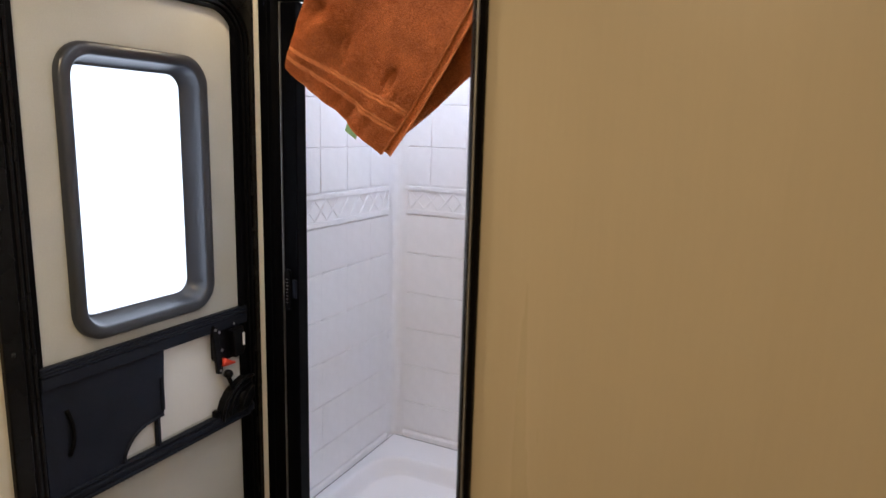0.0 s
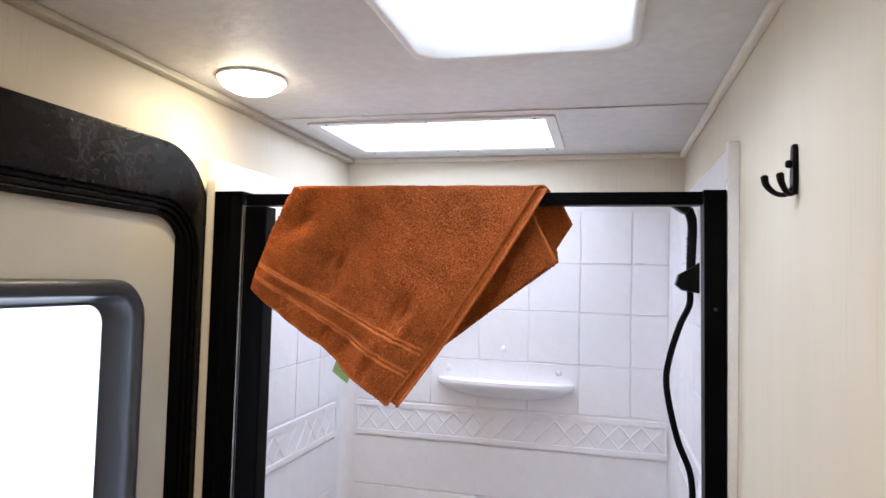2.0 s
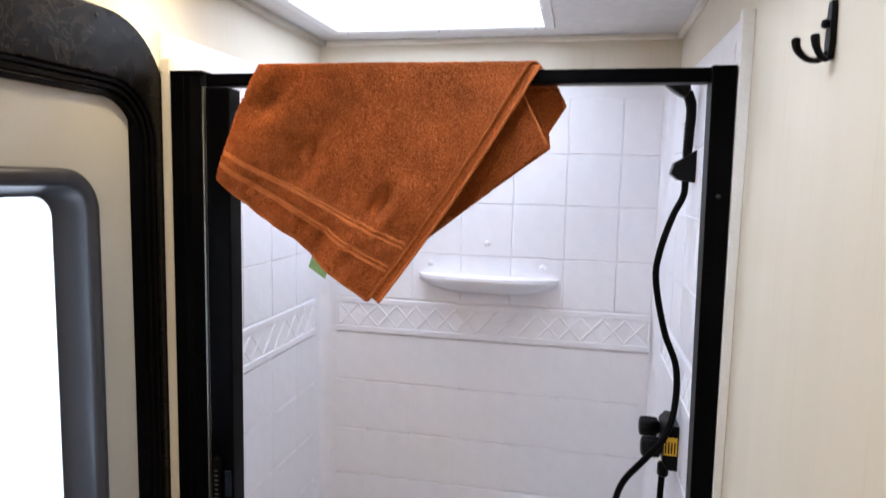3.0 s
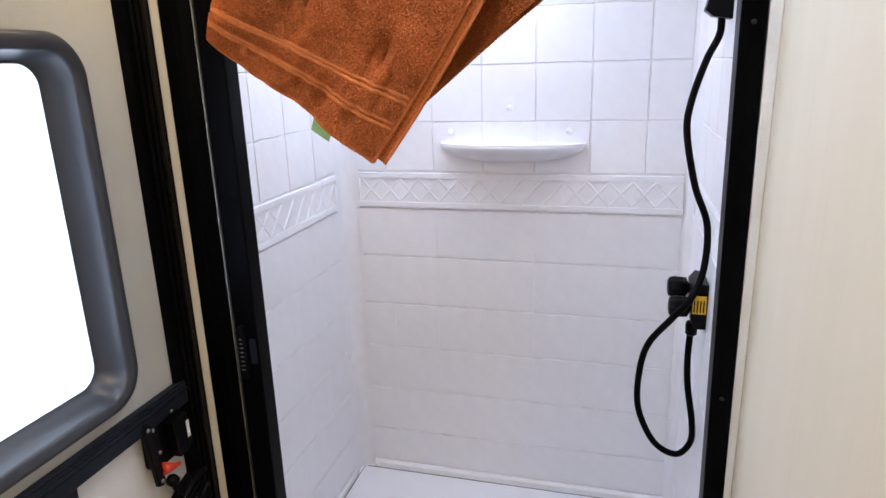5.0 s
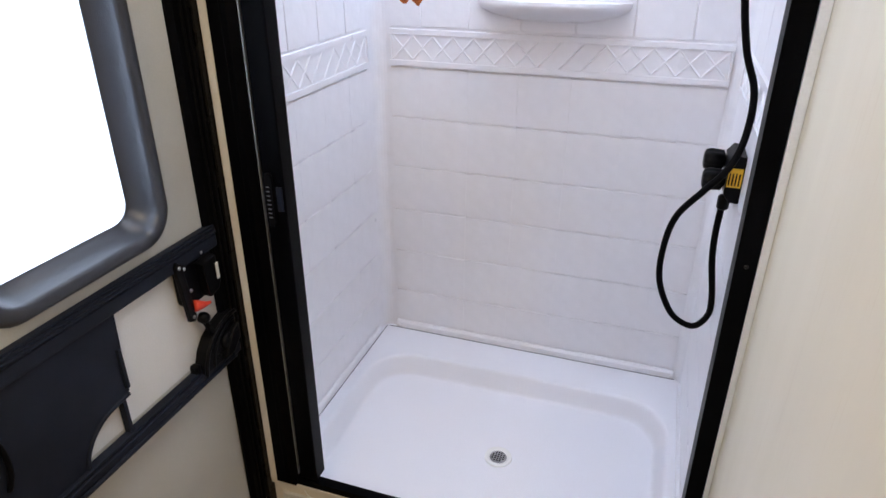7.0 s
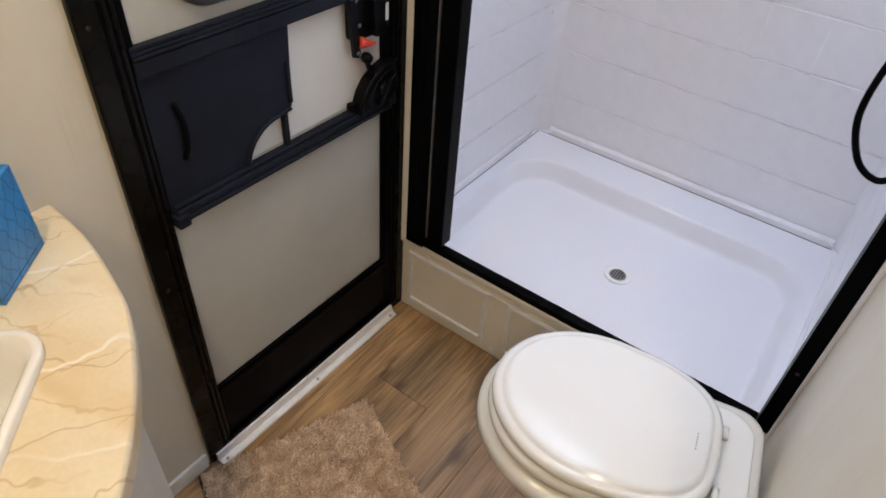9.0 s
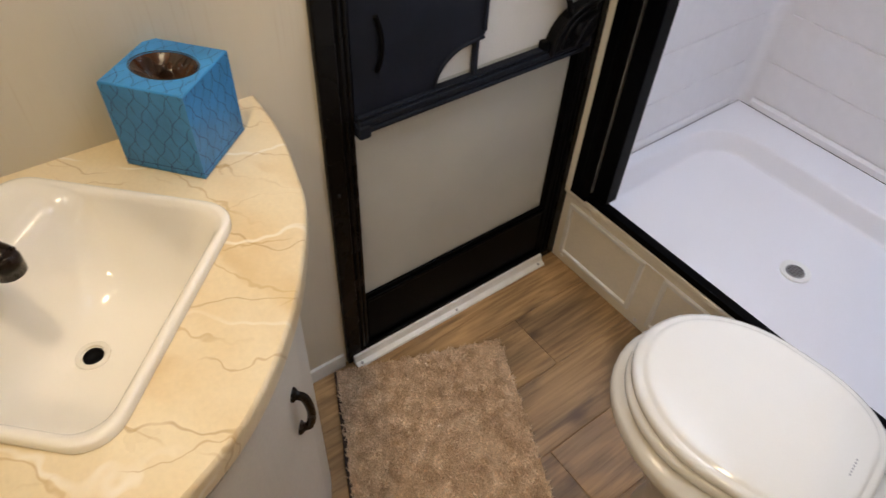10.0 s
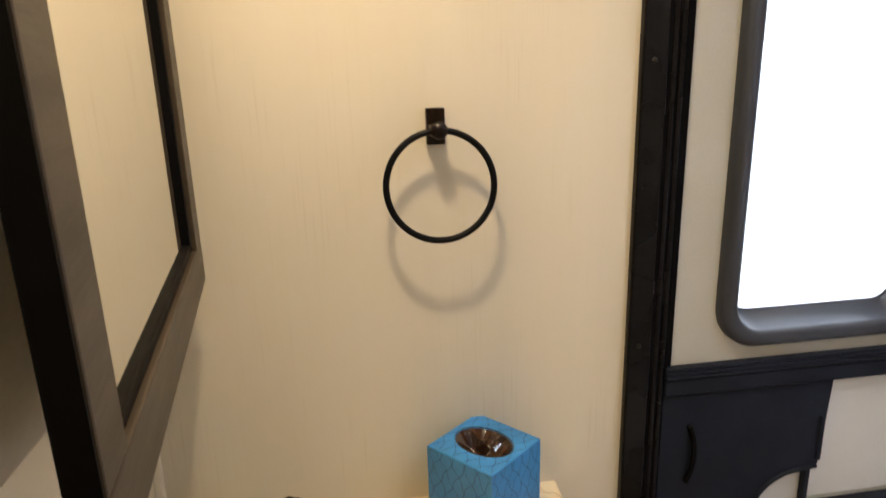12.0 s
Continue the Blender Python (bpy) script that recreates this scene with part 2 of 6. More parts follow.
def plank_material():
    """Grey-brown oak-look vinyl: long grain, knots, tone by plank."""
    m = bpy.data.materials.new("oak_look_vinyl_plank")
    m.use_nodes = True
    n, l = m.node_tree.nodes, m.node_tree.links
    b = n["Principled BSDF"]
    tc, oi = n.new("ShaderNodeTexCoord"), n.new("ShaderNodeObjectInfo")
    off = n.new("ShaderNodeVectorMath")
    off.operation = "MULTIPLY_ADD"
    off.inputs[1].default_value = (7, 31, 0)
    l.new(oi.outputs["Random"], off.inputs[0])
    l.new(tc.outputs["Object"], off.inputs[2])
    mp = n.new("ShaderNodeMapping")
    mp.inputs["Scale"].default_value = (1, 0.05, 1)
    l.new(off.outputs["Vector"], mp.inputs["Vector"])
    grain = n.new("ShaderNodeTexNoise")
    grain.inputs["Scale"].default_value, grain.inputs["Detail"].default_value, grain.inputs["Distortion"].default_value = 95, 6, 0.9
    l.new(mp.outputs["Vector"], grain.inputs["Vector"])
    broad = n.new("ShaderNodeTexNoise")
    broad.inputs["Scale"].default_value, broad.inputs["Detail"].default_value, broad.inputs["Distortion"].default_value = 11, 4, 1.2
    mp2 = n.new("ShaderNodeMapping")
    mp2.inputs["Scale"].default_value = (1, 0.28, 1)
    l.new(off.outputs["Vector"], mp2.inputs["Vector"])
    l.new(mp2.outputs["Vector"], broad.inputs["Vector"])
    ramp = n.new("ShaderNodeValToRGB")
    e = ramp.color_ramp.elements
    e[0].position, e[0].color = 0.32, (0.215, 0.126, 0.054, 1)
    e[1].position, e[1].color = 0.64, (0.42, 0.268, 0.124, 1)
    mid = ramp.color_ramp.elements.new(0.46)
    mid.color = (0.315, 0.194, 0.085, 1)
    l.new(grain.outputs["Fac"], ramp.inputs["Fac"])
    mixb = n.new("ShaderNodeMix")
    mixb.data_type, mixb.blend_type = "RGBA", "MULTIPLY"
    tone = n.new("ShaderNodeValToRGB")
    tone.color_ramp.elements[0].position, tone.color_ramp.elements[0].color = 0.36, (0.62, 0.61, 0.60, 1)
    tone.color_ramp.elements[1].position, tone.color_ramp.elements[1].color = 0.62, (1.15, 1.12, 1.08, 1)
    l.new(broad.outputs["Fac"], tone.inputs["Fac"])
    mixb.inputs["Factor"].default_value = 1
    l.new(ramp.outputs["Color"], mixb.inputs["A"])
    l.new(tone.outputs["Color"], mixb.inputs["B"])
    knot = n.new("ShaderNodeTexVoronoi")
    knot.voronoi_dimensions = "2D"
    knot.inputs["Scale"].default_value = 6.0
    mp3 = n.new("ShaderNodeMapping")
    mp3.inputs["Scale"].default_value = (1, 0.55, 1)
    l.new(off.outputs["Vector"], mp3.inputs["Vector"])
    l.new(mp3.outputs["Vector"], knot.inputs["Vector"])
    kr = n.new("ShaderNodeMapRange")
    kr.inputs["From Min"].default_value, kr.inputs["From Max"].default_value = 0.02, 0.13
    kr.inputs["To Min"].default_value, kr.inputs["To Max"].default_value = 0.75, 0.0
    l.new(knot.outputs["Distance"], kr.inputs["Value"])
    mixk = n.new("ShaderNodeMix")
    mixk.data_type = "RGBA"
    mixk.inputs["B"].default_value = (0.060, 0.032, 0.015, 1)
    l.new(kr.outputs["Result"], mixk.inputs["Factor"])
    l.new(mixb.outputs["Result"], mixk.inputs["A"])
    hsv = n.new("ShaderNodeHueSaturation")
    mo = n.new("ShaderNodeMapRange")
    mo.inputs["To Min"].default_value, mo.inputs["To Max"].default_value = 0.85, 1.2
    l.new(oi.outputs["Random"], mo.inputs["Value"])
    l.new(mo.outputs["Result"], hsv.inputs["Value"])
    l.new(mixk.outputs["Result"], hsv.inputs["Color"])
    l.new(hsv.outputs["Color"], b.inputs["Base Color"])
    b.inputs["Roughness"].default_value = 0.42
    bp = n.new("ShaderNodeBump")
    bp.inputs["Distance"].default_value = 0.0008
    l.new(grain.outputs["Fac"], bp.inputs["Height"])
    l.new(bp.outputs["Normal"], b.inputs["Normal"])
    return m


def casing_material():
    """Black vacuum-formed plastic with pale rubbed scuffs."""
    m = material("scuffed_black_casing", (0.0032, 0.0028, 0.0028), 0.27, spec=0.17, vary=0.2, scale=14, bump=0.0002, bump_scale=250)
    n, l = m.node_tree.nodes, m.node_tree.links
    b = n["Principled BSDF"]
    base = b.inputs["Base Color"].links[0].from_socket
    tc = n.new("ShaderNodeTexCoord")
    scuff = n.new("ShaderNodeTexNoise")
    scuff.inputs["Scale"].default_value, scuff.inputs["Detail"].default_value, scuff.inputs["Distortion"].default_value = 20, 4, 1.8
    l.new(tc.outputs["Object"], scuff.inputs["Vector"])
    line = n.new("ShaderNodeValToRGB")
    e = line.color_ramp.elements
    e[0].position, e[0].color = 0.49, (0, 0, 0, 1)
    e[1].position, e[1].color = 0.57, (0, 0, 0, 1)
    top = line.color_ramp.elements.new(0.53)
    top.color = (0.12, 0.12, 0.12, 1)
    l.new(scuff.outputs["Fac"], line.inputs["Fac"])
    sep = n.new("ShaderNodeVectorMath")
    sep.operation = "DISTANCE"
    sep.inputs[1].default_value = (0.0, -0.27, 1.80)
    l.new(tc.outputs["Object"], sep.inputs[0])
    near = n.new("ShaderNodeMapRange")
    near.inputs["From Min"].default_value, near.inputs["From Max"].default_value = 0.05, 0.13
    near.inputs["To Min"].default_value, near.inputs["To Max"].default_value = 1.0, 0.0
    l.new(sep.outputs["Value"], near.inputs["Value"])
    mu = n.new("ShaderNodeMath")
    mu.operation = "MULTIPLY"
    l.new(line.outputs["Color"], mu.inputs[0])
    l.new(near.outputs["Result"], mu.inputs[1])
    mix = n.new("ShaderNodeMix")
    mix.data_type = "RGBA"
    mix.inputs["B"].default_value = (0.36, 0.33, 0.28, 1)
    l.new(mu.outputs["Value"], mix.inputs["Factor"])
    l.new(base, mix.inputs["A"])
    l.new(mix.outputs["Result"], b.inputs["Base Color"])
    return m


def milky_material():
    """Milky acrylic that spreads the daylight behind it."""
    m = bpy.data.materials.new("milky_acrylic")
    m.use_nodes = True
    n, l = m.node_tree.nodes, m.node_tree.links
    n.remove(n["Principled BSDF"])
    tr = n.new("ShaderNodeBsdfTranslucent")
    tr.inputs["Color"].default_value = (0.9, 0.92, 0.94, 1)
    l.new(tr.outputs["BSDF"], n["Material Output"].inputs["Surface"])
    return m


def lit_diffuser():
    m = bpy.data.materials.new("lit_warm_lens")
    m.use_nodes = True
    b = m.node_tree.nodes["Principled BSDF"]
    b.inputs["Base Color"].default_value = (0.9, 0.88, 0.8, 1)
    b.inputs["Emission Color"].default_value = (1.0, 0.86, 0.62, 1)
    b.inputs["Emission Strength"].default_value = 11.0
    return m


def mirror_material():
    m = bpy.data.materials.new("mirror_silver")
    m.use_nodes = True
    b = m.node_tree.nodes["Principled BSDF"]
    b.inputs["Base Color"].default_value = (0.88, 0.88, 0.86, 1)
    b.inputs["Metallic"].default_value, b.inputs["Roughness"].default_value = 1.0, 0.02
    return m


COUNTER, PLANK, CASING = counter_material(), plank_material(), casing_material()
CLEAR, LENS, MIRROR = milky_material(), lit_diffuser(), mirror_material()


# ---- mesh helpers ----
def mesh_object(name, bm, mat, parent=None, smooth=False):
    bmesh.ops.recalc_face_normals(bm, faces=bm.faces)
    me = bpy.data.meshes.new(name)
    bm.to_mesh(me)
    bm.free()
    for p in me.polygons:
        p.use_smooth = smooth
    me.materials.append(mat)
    ob = new(name, me)
    if parent:
        ob.parent = parent
    return ob


def part(name, bm, mat, parent, label="", smooth=False):
    ob = mesh_object(name, bm, mat, parent, smooth)
    return tagged(ob, label) if label else ob


def thing(name, label, category, group="", kind=""):
    return tagged(new(name), label, category, group, kind)


def box(x0, x1, y0, y1, z0, z1, bevel=0.0, seg=2, bm=None):
    bm = bm or bmesh.new()
    made = bmesh.ops.create_cube(bm, size=1, matrix=Matrix.Translation(((x0 + x1) / 2, (y0 + y1) / 2, (z0 + z1) / 2))
                                 @ Matrix.Diagonal((abs(x1 - x0), abs(y1 - y0), abs(z1 - z0), 1)))
    if bevel:
        edges = {e for v in made["verts"] for e in v.link_edges}
        bmesh.ops.bevel(bm, geom=list(edges), offset=bevel, segments=seg, affect="EDGES", profile=0.6)
    return bm


def prism(points, axis, a, b, bevel=0.0, bm=None):
    """A flat outline pushed out along an axis from a to b; the outline gives the two other coordinates."""
    bm = bm or bmesh.new()
    put = {"x": lambda p, w: (w, p[0], p[1]), "y": lambda p, w: (p[0], w, p[1]), "z": lambda p, w: (p[0], p[1], w)}[axis]
    lo = [bm.verts.new(put(p, a)) for p in points]
    hi = [bm.verts.new(put(p, b)) for p in points]
    f = [bm.faces.new(lo), bm.faces.new(hi)]
    for i in range(len(points)):
        j = (i + 1) % len(points)
        f.append(bm.faces.new((lo[i], lo[j], hi[j], hi[i])))
    if bevel:
        bmesh.ops.bevel(bm, geom=[e for g in f[:2] for e in g.edges], offset=bevel, segments=2, affect="EDGES", profile=0.6)
    return bm


def rounded(u0, u1, v0, v1, r, n=8):
    """Outline of a rounded rectangle; r: one radius, or four from the low-low corner round."""
    r = r if isinstance(r, (list, tuple)) else (r, r, r, r)
    out = []
    for (cu, cv, a), q in zip(((u0, v0, 180), (u1, v0, 270), (u1, v1, 0), (u0, v1, 90)), r):
        su, sv = (1 if cu == u0 else -1), (1 if cv == v0 else -1)
        for i in range(n + 1):
            t = radians(a + 90 * i / n)
            out.append((cu + su * q + q * math.cos(t), cv + sv * q + q * math.sin(t)))
    return out


def ring(outer, inner, axis, a, b, bevel=0.0):
    """A frame between two outlines of the same count."""
    bm = bmesh.new()
    put = {"x": lambda p, w: (w, p[0], p[1]), "y": lambda p, w: (p[0], w, p[1]), "z": lambda p, w: (p[0], p[1], w)}[axis]
    rows = [[bm.verts.new(put(p, w)) for p in o] for o, w in ((outer, a), (outer, b), (inner, b), (inner, a))]
    n = len(outer)
    rims = []
    for k in range(4):
        r0, r1 = rows[k], rows[(k + 1) % 4]
        for i in range(n):
            j = (i + 1) % n
            face = bm.faces.new((r0[i], r0[j], r1[j], r1[i]))
            if k == 1:
                rims.append(face)
    if bevel:
        rim = set(rims)
        edges = [e for g in rims for e in g.edges if sum(1 for q in e.link_faces if q in rim) == 1]
        bmesh.ops.bevel(bm, geom=edges, offset=bevel, segments=3, affect="EDGES", profile=0.5)
    return bm


def smooth_line(points, steps=10):
    """Catmull-Rom through the points."""
    p = [Vector(q) for q in points]
    p = [2 * p[0] - p[1], *p, 2 * p[-1] - p[-2]]
    out = []
    for i in range(1, len(p) - 2):
        for k in range(steps):
            t = k / steps
            a, b, c, d = p[i - 1:i + 3]
            out.append(0.5 * (2 * b + (c - a) * t + (2 * a - 5 * b + 4 * c - d) * t * t + (3 * b - a - 3 * c + d) * t ** 3))
    return out + [p[-2]]


def tube(points, radius, sides=12, closed=False, bm=None):
    """A round rod along points; radius: one number or one per point."""
    bm = bm or bmesh.new()
    pts = [Vector(p) for p in points]
    n = len(pts)
    rad = radius if isinstance(radius, (list, tuple)) else [radius] * n
    normal, rows = None, []
    for i, p in enumerate(pts):
        a = pts[(i - 1) % n] if closed or i else p
        b = pts[(i + 1) % n] if closed or i < n - 1 else p
        d = (b - a).normalized()
        normal = (normal or (Vector((0, 0, 1)) if abs(d.z) < 0.9 else Vector((1, 0, 0))))
        normal = (normal - d * normal.dot(d)).normalized()
        side = d.cross(normal)
        rows.append([bm.verts.new(p + rad[i] * (math.cos(t) * normal + math.sin(t) * side))
                     for t in (2 * math.pi * k / sides for k in range(sides))])
    for i in range(n if closed else n - 1):
        r0, r1 = rows[i], rows[(i + 1) % n]
        for k in range(sides):
            bm.faces.new((r0[k], r0[(k + 1) % sides], r1[(k + 1) % sides], r1[k]))
    if not closed:
        bm.faces.new(rows[0])
        bm.faces.new(rows[-1])
    return bm


def lathe(profile, m=Matrix(), sides=32, bm=None, squash=None):
    """Turns a profile of (radius, height) round z, laid at the pose m; squash(angle) scales the radius."""
    bm = bm or bmesh.new()
    rows = []
    for r, z in profile:
        rows.append([bm.verts.new(m @ Vector((r * s * math.cos(t), r * s * math.sin(t), z)))
                     for t, s in ((2 * math.pi * k / sides, squash(2 * math.pi * k / sides) if squash else 1) for k in range(sides))])
    for r0, r1 in zip(rows, rows[1:]):
        for k in range(sides):
            bm.faces.new((r0[k], r0[(k + 1) % sides], r1[(k + 1) % sides], r1[k]))
    if profile[0][0] > 1e-6:
        bm.faces.new(rows[0])
    if profile[-1][0] > 1e-6:
        bm.faces.new(rows[-1])
    bmesh.ops.remove_doubles(bm, verts=bm.verts, dist=1e-6)
    return bm


def loft(rows, cap=True, bm=None):
    """Skin over closed rows of points."""
    bm = bm or bmesh.new()
    vs = [[bm.verts.new(p) for p in r] for r in rows]
    n = len(rows[0])
    for r0, r1 in zip(vs, vs[1:]):
        for k in range(n):
            bm.faces.new((r0[k], r0[(k + 1) % n], r1[(k + 1) % n], r1[k]))
    if cap:
        bm.faces.new(vs[0])
        bm.faces.new(vs[-1])
    return bm


def screw(parent, m, r=0.004, mat=None, name="screw"):
    return part(name, lathe([(0, 0.0022), (r * 0.6, 0.002), (r, 0.0008), (r, -0.001)], m, 10), mat or SCREW, parent, smooth=True)


FACE_X = pose(0, 0, 0, 0, 90, 0)      # local z to +x
FACE_NX = pose(0, 0, 0, 0, -90, 0)    # local z to -x
FACE_NY = pose(0, 0, 0, 90, 0, 0)     # local z to -y
FACE_Y = pose(0, 0, 0, -90, 0, 0)     # local z to +y
FACE_DOWN = pose(0, 0, 0, 180, 0, 0)

# ---- structure ----
def structure(name, bm, mat, label, category, smooth=False):
    return tagged(mesh_object(name, bm, mat, None, smooth), label, category, kind="structure")


D_Y0, D_Y1, D_TOP = -0.655, -0.012, 1.79          # opening for the entry door
bm = box(-0.06, 0, WALL_S - 0.06, D_Y0, 0, CEIL)
box(-0.06, 0, D_Y1, WALL_N + 0.06, 0, CEIL, bm=bm)
box(-0.06, 0, D_Y0, D_Y1, D_TOP, CEIL, bm=bm)
structure("wall_west", bm, WALL, "cream wallboard outer wall around the entry door", "wall")
structure("wall_north", box(0, WALL_E, WALL_N, WALL_N + 0.06, 0, CEIL), WALL, "cream wallboard above the white shower surround", "wall")
structure("wall_east", box(WALL_E, WALL_E + 0.05, -0.74, WALL_N + 0.06, 0, CEIL), WALL, "cream wallboard partition beside the shower", "wall")
structure("wall_south", box(-0.06, 0.64, WALL_S - 0.05, WALL_S, 0, CEIL), WALL, "cream wallboard behind the corner sink", "wall")
# Unseen hall walls, added to close off the space outside the doorway.
structure("added_hall_wall_west", box(0.59, 0.64, -2.40, WALL_S - 0.05, 0, CEIL), WALL, "unseen cream wallboard added to close the hall on the west", "wall")
structure("added_hall_wall_north", box(WALL_E + 0.05, 2.05, -0.70, -0.65, 0, CEIL), WALL, "unseen cream wallboard added behind the open door", "wall")
structure("added_hall_wall_east", box(2.05, 2.10, -2.40, -0.65, 0, CEIL), WALL, "unseen cream wallboard added to end the hall", "wall")
structure("added_hall_wall_south", box(0.59, 2.10, -2.45, -2.40, 0, CEIL), WALL, "unseen cream wallboard added to close the hall on the south", "wall")

SKY = (0.105, 0.648, 0.300, 0.612)                 # shower skylight opening
VENT = (0.478, 0.824, -0.474, -0.128)              # roof vent opening
bm = bmesh.new()
xs, ys = [-0.06, SKY[0], VENT[0], SKY[1], VENT[1], 2.10], [-2.45, VENT[2], VENT[3], SKY[2], SKY[3], 0.80]
for i in range(5):
    for j in range(5):
        cx, cy = (xs[i] + xs[i + 1]) / 2, (ys[j] + ys[j + 1]) / 2
        if any(h[0] < cx < h[1] and h[2] < cy < h[3] for h in (SKY, VENT)):
            continue
        box(xs[i], xs[i + 1], ys[j], ys[j + 1], CEIL, CEIL + 0.03, bm=bm)
bmesh.ops.remove_doubles(bm, verts=bm.verts, dist=1e-5)
structure("ceiling", bm, CEILING, "off-white leathery vinyl ceiling panel", "ceiling")
structure("ceiling_seam_trim", box(0.02, WALL_E - 0.01, 0.232, 0.252, CEIL - 0.003, CEIL - 0.0002, 0.001), CEILING, "flat off-white strip over the ceiling joint", "trim")

# cove strips where walls meet the ceiling
for name, b in (("cove_west", (0, 0.022, WALL_S, WALL_N)), ("cove_north", (0.022, WALL_E - 0.014, WALL_N - 0.012, WALL_N)),
                ("cove_east", (WALL_E - 0.014, WALL_E, -0.74, WALL_N))):
    bm = box(b[0], b[1], b[2], b[3], CEIL - 0.014, CEIL - 0.0005, 0.004)
    structure(name, bm, COVE if name == "cove_west" else TRIM, "slim moulding strip along the ceiling edge", "trim")
structure("corner_trim", box(0, 0.012, WALL_S, WALL_S + 0.012, 0.80, CEIL - 0.03, 0.003), TRIM, "slim cream strip in the wall corner", "trim")
structure("baseboard_west", box(0, 0.008, -0.86, -0.675, 0, 0.045, 0.002), WHITE_PAINT, "low white baseboard strip", "trim")

structure("floor", box(-0.06, 2.10, -2.45, 0.80, -0.05, -0.004), PLANK, "oak-look vinyl plank floor", "floor")
floor = bpy.data.objects["floor"]


def shaft(name, hole, h, flange, label):
    """A white lined roof opening with a flange on the ceiling and an acrylic pane on top."""
    x0, x1, y0, y1 = hole
    top = thing(name, label, "skylight", kind="structure")
    part("flange", ring(rounded(x0 - flange, x1 + flange, y0 - flange, y1 + flange, 0.006), rounded(x0 + 0.002, x1 - 0.002, y0 + 0.002, y1 - 0.002, 0.005), "z", CEIL - 0.0005, CEIL - 0.005, 0.0015), WHITE_PLASTIC, top)
    part("shaft_lining", ring(rounded(x0 + 0.001, x1 - 0.001, y0 + 0.001, y1 - 0.001, 0.008), rounded(x0 + 0.004, x1 - 0.004, y0 + 0.004, y1 - 0.004, 0.006), "z", CEIL - 0.001, CEIL + h), WHITE_PLASTIC, top)
    pane = part("pane", box(x0 - 0.003, x1 + 0.003, y0 - 0.003, y1 + 0.003, CEIL + 0.030, CEIL + 0.034), CLEAR, top, "milky acrylic pane")
    pane.visible_shadow = False
    part("curb", ring(rounded(x0 - 0.03, x1 + 0.03, y0 - 0.03, y1 + 0.03, 0.03), rounded(x0 - 0.005, x1 + 0.005, y0 - 0.005, y1 + 0.005, 0.03), "z", CEIL + 0.031, CEIL + h + 0.05), WHITE_PLASTIC, top)
    part("dome", box(x0 - 0.03, x1 + 0.03, y0 - 0.03, y1 + 0.03, CEIL + h + 0.051, CEIL + h + 0.06), WHITE_PLASTIC, top)
    n = 3 if flange > 0.015 else 2
    for k in range(n):
        for yy in (y0 - flange / 2, y1 + flange / 2):
            screw(top, pose(x0 + (x1 - x0) * (k + 0.1) / (n - 0.8), yy, CEIL - 0.005) @ FACE_DOWN, 0.0035, STEEL)
    return top


shaft("window_skylight", SKY, 0.12, 0.022, "bright rectangular white-framed skylight over the shower")


def vent():
    x0, x1, y0, y1 = VENT
    top = thing("roof_vent", "white plastic roof vent with sloping sides and a bright pane", "roof vent", kind="structure")
    rows = [[(x, y, z) for x, y in rounded(x0 - e, x1 + e, y0 - e, y1 + e, r)] for e, r, z in
            ((0.0, 0.03, CEIL - 0.001), (0.0, 0.03, CEIL - 0.012), (-0.008, 0.035, CEIL - 0.016), (-0.014, 0.04, CEIL - 0.012),
             (-0.035, 0.05, CEIL + 0.07), (-0.036, 0.05, CEIL + 0.125))]
    part("garnish", loft(rows, False), WHITE_PLASTIC, top, "white garnish with rounded corners", smooth=True)
    pane = part("pane", box(x0, x1, y0, y1, CEIL + 0.115, CEIL + 0.119), CLEAR, top, "milky acrylic pane")
    pane.visible_shadow = False
    part("curb", ring(rounded(x0 - 0.03, x1 + 0.03, y0 - 0.03, y1 + 0.03, 0.03), rounded(x0 - 0.001, x1 + 0.001, y0 - 0.001, y1 + 0.001, 0.03), "z", CEIL + 0.031, CEIL + 0.2), WHITE_PLASTIC, top)
    part("dome", box(x0 - 0.03, x1 + 0.03, y0 - 0.03, y1 + 0.03, CEIL + 0.2005, CEIL + 0.21), WHITE_PLASTIC, top)
    part("crank_bar", tube([(x0 + 0.04, y1 - 0.12, CEIL + 0.09), (x1 - 0.04, y1 - 0.12, CEIL + 0.09)], 0.004, 8), STEEL, top)
    for xx in (x0 + 0.035, x1 - 0.022):
        screw(top, pose(xx, y1 + 0.022, CEIL - 0.001) @ FACE_DOWN, 0.006)
    return top


vent()


def puck(x, y):
    top = thing("ceiling_light", "small round lit warm-white ceiling light", "ceiling light", "ceiling lights")
    part("bezel", lathe([(0.064, 0.0), (0.065, -0.003), (0.063, -0.005), (0.058, -0.005)], pose(x, y, CEIL), 40), WHITE_PLASTIC, top, smooth=True)
    lens = part("lens", lathe([(0.062, -0.005), (0.054, -0.016), (0.036, -0.026), (0.016, -0.030), (0, -0.031)], pose(x, y, CEIL), 40), LENS, top, "glowing domed lens", smooth=True)
    lens.visible_shadow = False
    return top


# The third fixture is unseen, added to go with the hall lamp.
for x, y in ((0.137, -0.06), (0.36, -1.05), (1.18, -1.58)):
    puck(x, y)


